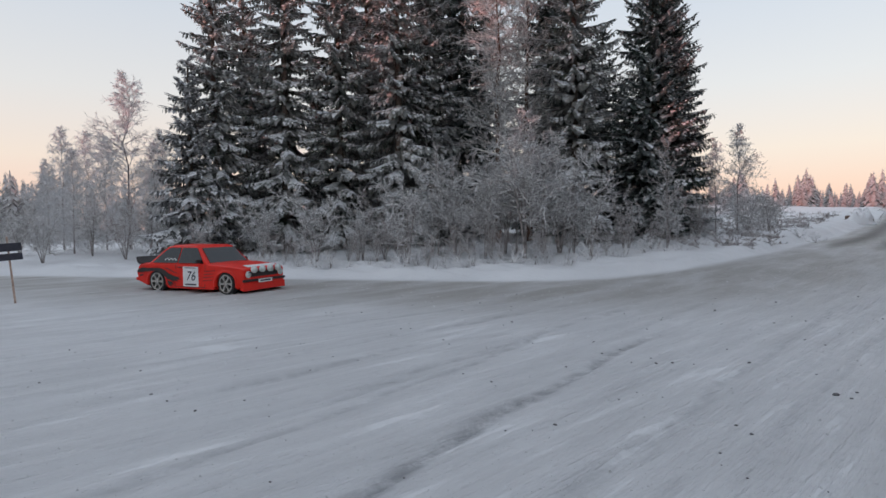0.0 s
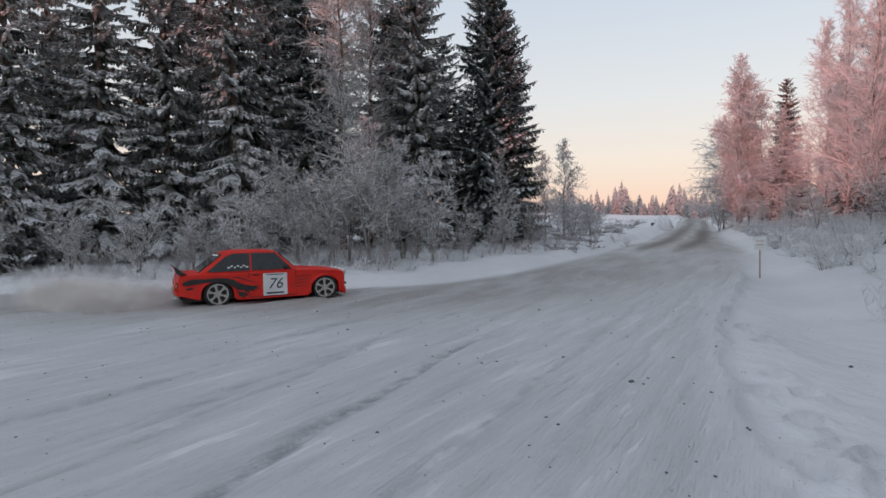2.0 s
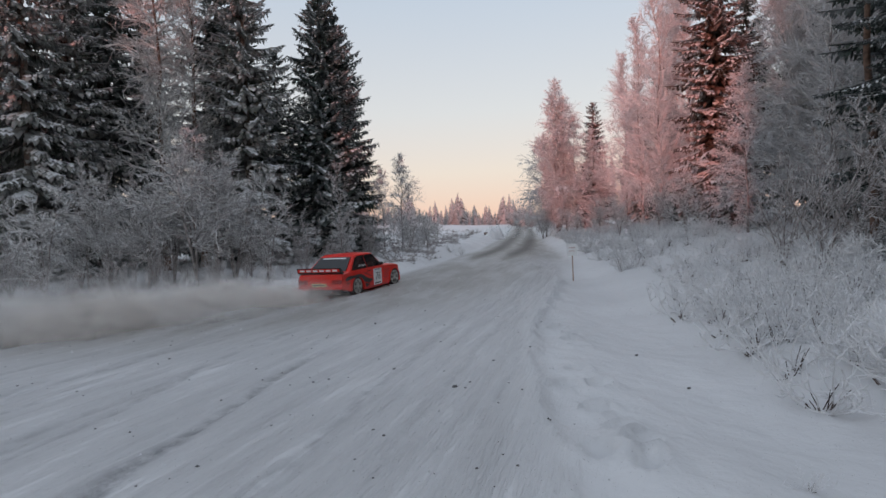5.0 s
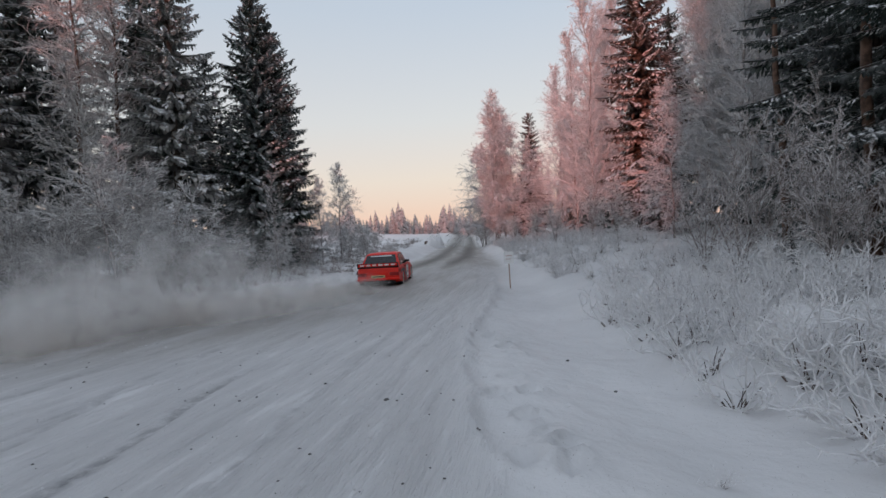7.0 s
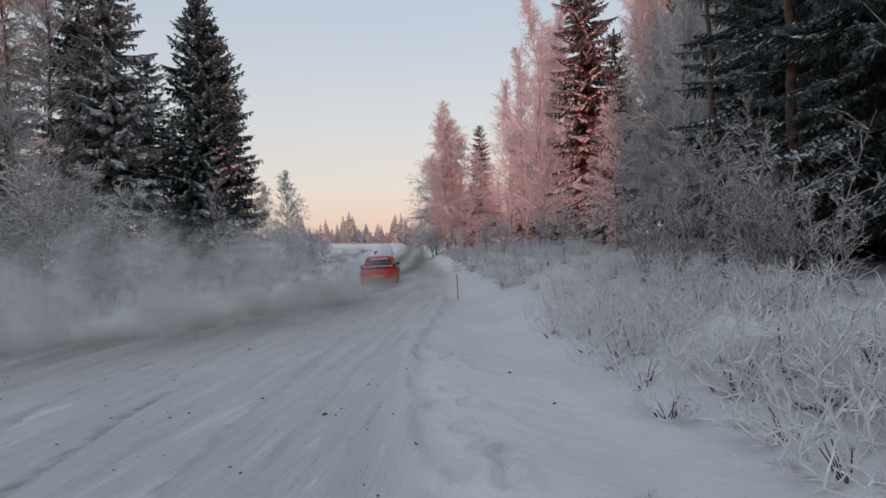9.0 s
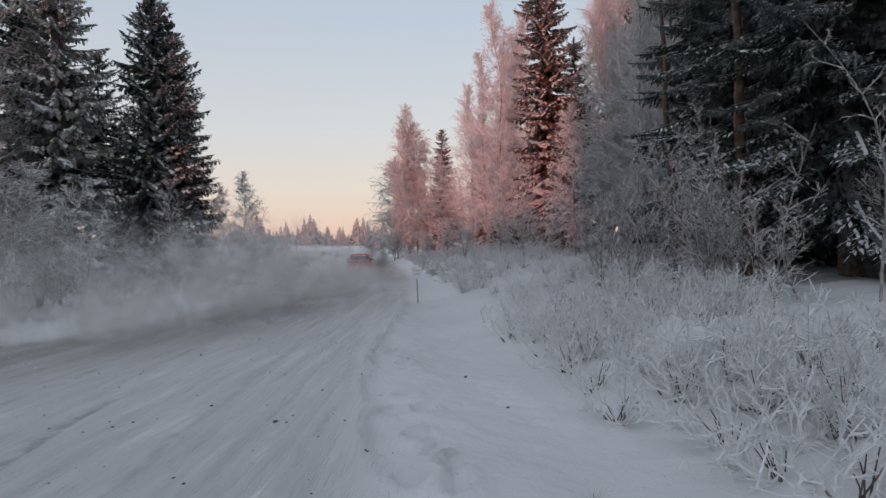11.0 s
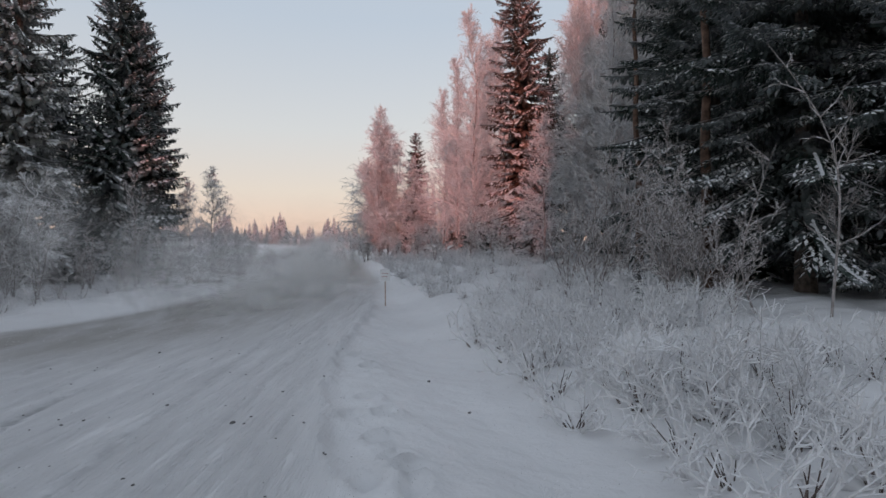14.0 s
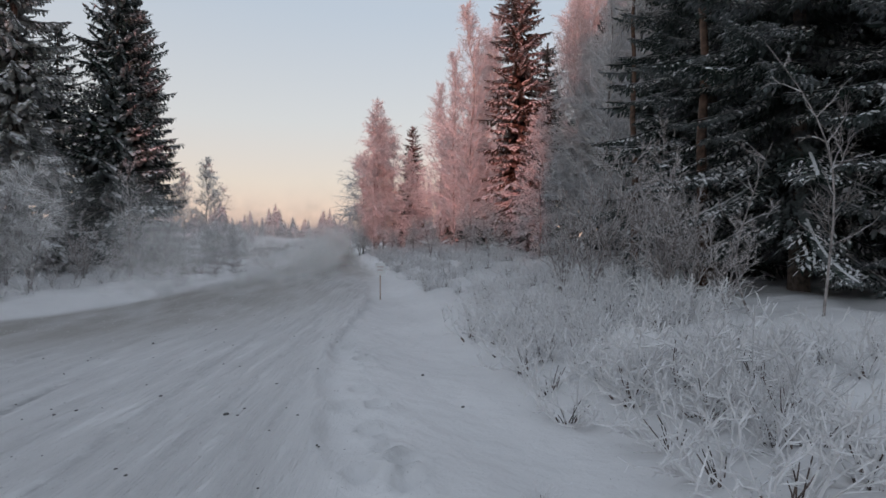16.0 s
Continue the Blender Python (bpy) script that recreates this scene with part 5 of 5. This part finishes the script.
# small stones lying on the packed snow
for i, (x, y, r) in enumerate(((3.55, 5.14, 0.035), (4.64, 5.94, 0.022), (4.78, 10.04, 0.035), (2.59, 6.45, 0.022), (0.88, 4.53, 0.02), (-0.01, 7.94, 0.025), (-2.85, 5.49, 0.025), (-2.6, 5.29, 0.018), (3.37, 6.27, 0.024),
                               (6.84, 5.51, 0.04), (6.05, 4.08, 0.03), (5.33, 6.03, 0.02), (2.29, 4.45, 0.018), (3.59, 3.66, 0.016), (2.36, 6.33, 0.02), (1.6, 5.2, 0.015), (2.0, 7.6, 0.02), (5.6, 8.8, 0.022), (1.1, 9.2, 0.024), (-1.0, 10.5, 0.022), (3.0, 8.4, 0.018), (0.2, 6.1, 0.014), (1.9, 3.9, 0.013), (4.1, 4.9, 0.014), (6.3, 10.8, 0.026))):
    bm = bmesh.new()
    bmesh.ops.create_icosphere(bm, subdivisions=2, radius=1)
    rg = random.Random(40 + i)
    r *= 0.6
    for v in bm.verts:
        v.co *= 1 + 0.35 * noise.noise(v.co * 1.3 + Vector((i * 3.1, 0, 0)))
        v.co = Vector((v.co.x * r * 1.5, v.co.y * r, v.co.z * r * 0.7))
    me = bpy.data.meshes.new("stone")
    bm.to_mesh(me)
    bm.free()
    me.materials.append(STONE)
    o = tagged(new("stone", me), "small dark stone lying on the packed snow", "stone", "loose stones")
    o.matrix_basis = pose(x, y, float(relief(np.array(x), np.array(y))) + r * 0.35, 0, 0, rg.uniform(0, 360))

# finer grit, scattered over the lanes
def grit():
    rg = random.Random(61)
    bm = bmesh.new()
    bmesh.ops.create_icosphere(bm, subdivisions=1, radius=1)
    for v in bm.verts:
        v.co = Vector((v.co.x * 1.4, v.co.y, v.co.z * 0.7)) * (1 + 0.3 * noise.noise(v.co * 1.7))
    me = bpy.data.meshes.new("pebble")
    bm.to_mesh(me)
    bm.free()
    me.materials.append(STONE)
    made = 0
    while made < 150:
        x, y = rg.uniform(-5, 9), 1.8 + 11 * rg.random() ** 1.3
        if edge_dist(np.array(x), np.array(y), LEFT_BANK) > -1 or edge_dist(np.array(x), np.array(y), LANE_EDGE) < -0.3:
            continue
        o = tagged(new("pebble", me), "tiny dark piece of road grit on the snow", "pebble", "road grit")
        r = rg.uniform(0.005, 0.012) * (0.8 + 0.05 * y)
        o.matrix_basis = pose(x, y, float(relief(np.array(x), np.array(y))) + r * 0.3, 0, 0, rg.uniform(0, 360))
        o.scale = (r, r, r)
        made += 1


grit()


# snow crumbs thrown along the ruts, too many to count
def crumbs():
    rr = np.random.default_rng(77)
    p = Pile()
    n = 2600
    x, y = rr.uniform(-6, 12, n), rr.uniform(1.5, 17, n)
    l, r = edge_dist(x, y, LEFT_BANK), -edge_dist(x, y, RIGHT_VERGE)
    k = (l < -0.2) & (r < 0.0)
    x, y = x[k], y[k]
    z = relief(x, y)
    s = rr.uniform(0.006, 0.022, len(x)) * (0.7 + 0.03 * y)
    base = np.array([(1, 0, -0.2), (-0.5, 0.87, -0.2), (-0.5, -0.87, -0.2), (0, 0, 0.8)])
    v = base[None] * s[:, None, None] * rr.uniform(0.6, 1.3, (len(x), 4, 1)) + np.stack([x, y, z], 1)[:, None]
    f = (np.arange(len(x))[:, None, None] * 4 + np.array([(0, 1, 3), (1, 2, 3), (2, 0, 3)])[None]).reshape(-1, 3)
    p.add(v.reshape(-1, 3), f)
    tagged(new("snow_crumbs", p.mesh("snow_crumbs", CRUMB)), "crumbs of snow and grit strewn over the road", "snow crumbs", kind="stuff")


CRUMB = island_mat("snow_and_grit", (0.45, 0.44, 0.44), (0.80, 0.80, 0.81), 0.9)
crumbs()


# ---- thrown snow ----
def dust_mat(name, tint):
    """Powder so fine that each wisp is mostly air: dense in its middle, nothing at its rim."""
    m, n, l, p = nodes_of(name)
    n.remove(p)
    d, t, a = n.new("ShaderNodeBsdfDiffuse"), n.new("ShaderNodeBsdfTranslucent"), n.new("ShaderNodeMixShader")
    for s in (d, t):
        s.inputs["Color"].default_value = (*tint, 1)
    a.inputs[0].default_value = 0.5
    l.new(d.outputs[0], a.inputs[1]), l.new(t.outputs[0], a.inputs[2])
    at = n.new("ShaderNodeAttribute")
    at.attribute_name = "thick"
    k = n.new("ShaderNodeMath")
    k.operation = "MULTIPLY"
    l.new(at.outputs["Fac"], k.inputs[0])
    l.new(noise_fac(n, l, 1.3, 4.0, 0.34, 0.68), k.inputs[1])
    air, mix = n.new("ShaderNodeBsdfTransparent"), n.new("ShaderNodeMixShader")
    l.new(k.outputs[0], mix.inputs[0])
    l.new(air.outputs[0], mix.inputs[1]), l.new(a.outputs[0], mix.inputs[2])
    l.new(mix.outputs[0], n["Material Output"].inputs[0])
    return m


DUST = dust_mat("airborne_snow", (0.97, 0.96, 0.95))
SANDY_DUST = dust_mat("airborne_snow_and_road_sand", (0.93, 0.885, 0.84))
scene.cycles.transparent_max_bounces = 160


def puff(seed, r, n, wisp, dense, flat=0.7, mat=None):
    """A loose ball of drifting powder: upright wisps bent like petals, thick in the middle."""
    rr = np.random.default_rng(seed)
    c = rr.normal(0, 0.45, (6, 3)) * r
    k = rr.integers(0, 6, n)
    P = c[k] + rr.normal(0, 0.34, (n, 3)) * r
    P[:, 2] *= flat
    nn = rr.normal(0, 0.42, (n, 3)) + np.array([[-0.25, -1.0, 0.1]])
    nn /= np.linalg.norm(nn, axis=1, keepdims=True)
    a = np.cross(nn, rr.normal(0, 1, (n, 3)))
    a /= np.linalg.norm(a, axis=1, keepdims=True)
    b = np.cross(nn, a)
    s = (wisp * rr.uniform(0.6, 1.4, n))[:, None]
    rings = [P]
    for q, h in ((0.34, 0.05), (0.68, 0.0), (1.0, -0.10)):
        for i in range(8):
            g = i * math.pi / 4 + (0.4 if q == 0.68 else 0)
            rings.append(P + (a * math.cos(g) + b * math.sin(g)) * s * q + nn * s * h * rr.uniform(0.3, 1.5))
    v = np.stack(rings, 1)
    f = [(0, 1 + i, 1 + (i + 1) % 8) for i in range(8)]
    for j in (1, 9):
        f += [(j + i, j + (i + 1) % 8, j + 8 + (i + 1) % 8) for i in range(8)] + [(j + i, j + 8 + (i + 1) % 8, j + 8 + i) for i in range(8)]
    pl = Pile()
    pl.add(v.reshape(-1, 3), (np.arange(n)[:, None, None] * 25 + np.array(f)[None]).reshape(-1, 3))
    me = pl.mesh("puff", mat or DUST, True)
    at = me.attributes.new("thick", "FLOAT", "POINT")
    at.data.foreach_set("value", np.tile(np.array([1.0] + [0.70] * 8 + [0.22] * 8 + [0.0] * 8) * dense, n))
    return me


# ---- what moves ----
# seconds, x, y, heading of the car
DRIVE = [(0.0, -6.03, 15.05, -25.3), (0.5, -3.61, 14.5, -13.5), (1.0, -2.52, 14.38, -4), (1.5, -1.50, 14.3, 9), (2.0, -0.31, 14.42, 13.5), (2.5, 0.93, 14.55, 18.3), (3.0, 2.18, 15.02, 22), (3.5, 3.51, 15.68, 26.3), (4.0, 5.0, 16.43, 28.9),
         (6.3, 10.1, 17.95, 48.5), (7.0, 11.95, 19.1, 50), (8.0, 14.0, 20.3, 50.5), (9.2, 16.5, 22.2, 51), (11.3, 24.3, 31.2, 51.5), (13.0, 31.6, 40.4, 51), (16.0, 52.5, 65.6, 51)]


def drive_at(t):
    """The car's place and heading between the rows of DRIVE, gliding."""
    T = np.array([r[0] for r in DRIVE])
    V = np.array([r[1:] for r in DRIVE])
    i = int(np.clip(np.searchsorted(T, t) - 1, 0, len(T) - 2))

    def slope(k):
        if k == 0:
            return (V[1] - V[0]) / (T[1] - T[0])
        if k == len(T) - 1:
            return (V[k] - V[k - 1]) / (T[k] - T[k - 1])
        return (V[k + 1] - V[k - 1]) / (T[k + 1] - T[k - 1])

    h = T[i + 1] - T[i]
    u = (t - T[i]) / h
    return (2 * u ** 3 - 3 * u ** 2 + 1) * V[i] + (u ** 3 - 2 * u ** 2 + u) * h * slope(i) + (3 * u ** 2 - 2 * u ** 3) * V[i + 1] + (u ** 3 - u ** 2) * h * slope(i + 1)


def road_z(x, y):
    return float(base_height(np.array(x), np.array(y)))


def car_rows():
    rows = []
    for k in range(0, 161, 2):
        t = k / 10
        x, y, hd = drive_at(t)
        c, s = math.cos(radians(hd)), math.sin(radians(hd))
        zf, zr = road_z(x + 1.2 * c, y + 1.2 * s), road_z(x - 1.2 * c, y - 1.2 * s)
        rows.append((t, pose(x, y, (zf + zr) / 2 - 0.03, 0, -math.degrees(math.atan2(zf - zr, 2.4)), hd)))
    return rows


def wheel_rows(w, spin, steer):
    """Turning wheels; the rear pair slips."""
    rows, a = [], 0.0
    base = w.matrix_basis.translation.copy()
    old = drive_at(0.0)
    for f in range(0, 481):
        t = f / 30
        now = drive_at(t)
        a += min(math.hypot(now[0] - old[0], now[1] - old[1]) / TYRE_R * spin, 1.3)
        old = now
        st = np.interp(t, [0, 1, 2.5, 4, 7, 9, 16], [-4, -14, -10, -6, -4, 0, 0]) if steer else 0
        rows.append((t, pose(base.x, base.y, base.z, 0, 0, st) @ pose(0, 0, 0, 0, math.degrees(a) % 360.0, 0)))
    return rows


SNOW_DUST = tagged(new("snow_dust"), "cloud of powder snow thrown up behind the sliding car", "snow dust")
LOW = [puff(s, 0.52, 26, 0.56, 0.27, 0.75, SANDY_DUST) for s in (1, 2, 3)]
HAZE = [puff(s, 2.1, 11, 1.7, 0.17, 0.6) for s in (7, 8, 9)]
HIGH = [puff(s, 0.95, 30, 0.85, 0.20, 0.95) for s in (4, 5, 6)]


def dust_rows(rr, te, low):
    """Under the snow till the car passes, then thrown up, then hanging, drifting and settling."""
    x, y, hd = drive_at(te)
    c, s = math.cos(radians(hd)), math.sin(radians(hd))
    # thrown by the rear wheels, mostly to the outside of the bend
    side = rr.uniform(-0.9, 0.8) if low or te > 9 else rr.uniform(-0.6, 1.0)
    back = 2.0 if low and te < 4.6 else 2.8 if low or te > 9 else rr.uniform(3.9, 4.9)
    x0, y0 = x - back * c - side * s, y - back * s + side * c
    g = float(height(x0, y0))
    rise = rr.uniform(0.12, 0.42) if low else rr.choice((0.5, 0.7, 0.9, 1.2, 1.7) if te > 4.2 else (0.1, 0.25, 0.4)) * rr.uniform(0.85, 1.15)
    ox, oy = -s * rr.uniform(-0.6, 0.5) - c * 0.5, c * rr.uniform(-0.6, 0.5) - s * 0.5
    dx, dy = rr.uniform(-0.14, 0.12), rr.uniform(-0.04, 0.14)
    turn = rr.uniform(-50, 30)
    deep = -1.3 if low else -3.0
    rows = [(0.0, pose(x0, y0, g + deep, 0, 0, turn))]
    if te > 0.2:
        rows.append((te - 0.05, pose(x0, y0, g + deep, 0, 0, turn)))
    ages = (0.25, 0.8, 2.0, 4.5, 8.0, 14.0)
    outs = (0.15, 0.5, 1.0, 1.3, 1.5, 1.6)
    if low:
        ups, fall = (0.3, 0.65, 1.0, 0.4, 0.0, 0.0), (0, 0, 0, -0.3, -1.4, -1.5)
    elif rr.random() < 0.72:
        ups, fall = (0.0, 0.3, 0.9, 1.1, 0.2, 0.0), (-1.6, -0.8, 0, 0, -2.4, -3.2)
    else:
        ups, fall = (0.0, 0.3, 0.9, 1.2, 1.8, 2.3), (-1.6, -0.8, 0, 0, 0, 0)

    def there(age):
        u, f, o = (np.interp(age, ages, k) for k in (ups, fall, outs))
        return pose(x0 + ox * o + dx * age, y0 + oy * o + dy * age, g + rise * u + f, 0, 0, turn + 6 * age)

    rows += [(te + age, there(age)) for age in ages if te + age < 15.9]
    rows.append((16.0, there(16 - te)))
    return rows


def haze_rows(rr, te):
    """The finest powder: rises slowly where the cloud hung and stays in the air."""
    x, y, hd = drive_at(te)
    x, y = x - 4.0 + rr.uniform(-5, 4), y - 2.0 + rr.uniform(-2.5, 3.5)
    g = float(height(x, y))
    up = rr.uniform(0.6, 2.2)
    dx, dy, turn = rr.uniform(-0.05, 0.16), rr.uniform(0, 0.12), rr.uniform(-60, 20)
    rows = [(0.0, pose(x, y, g - 5.0, 0, 0, turn)), (te + 1.2, pose(x, y, g - 5.0, 0, 0, turn))]
    for age, h in ((3.2, 0.2), (5.5, 0.7), (8.0, 1.0)):
        if te + age < 15.8:
            rows.append((te + age, pose(x + dx * age, y + dy * age, g + up * h, 0, 0, turn + 3 * age)))
    age = 16 - te
    rows.append((16.0, pose(x + dx * age, y + dy * age, g + up * float(np.interp(age, (1.2, 3.2, 5.5, 8), (-1.5, 0.2, 0.7, 1.0))), 0, 0, turn + 3 * age)))
    return rows


def motions():
    walk(CAR, car_rows())
    for w, (spin, steer) in zip(WHEELS, ((1, True), (1, True), (1.25, False), (1.25, False))):
        walk(w, wheel_rows(w, spin, steer))
    rr = random.Random(21)
    te, i = 0.9, 0
    while te < 15.0:
        low = i % 5 < 2 if te > 4.6 else i % 5 > 1 if te > 2.8 else i % 4 > 0
        o = new("puff", (LOW if low else HIGH)[rr.randrange(3)])
        o.parent = SNOW_DUST
        if low or te > 1.6:
            walk(o, dust_rows(rr, te, low))
        else:
            bpy.data.objects.remove(o)
        te += 0.05 if te < 4.6 else 0.10 if te < 6.3 else 0.13
        i += 1
    te = 3.2
    while te < 12.6:
        o = new("puff", HAZE[rr.randrange(3)])
        o.parent = SNOW_DUST
        walk(o, haze_rows(rr, te))
        te += 0.6


motions()
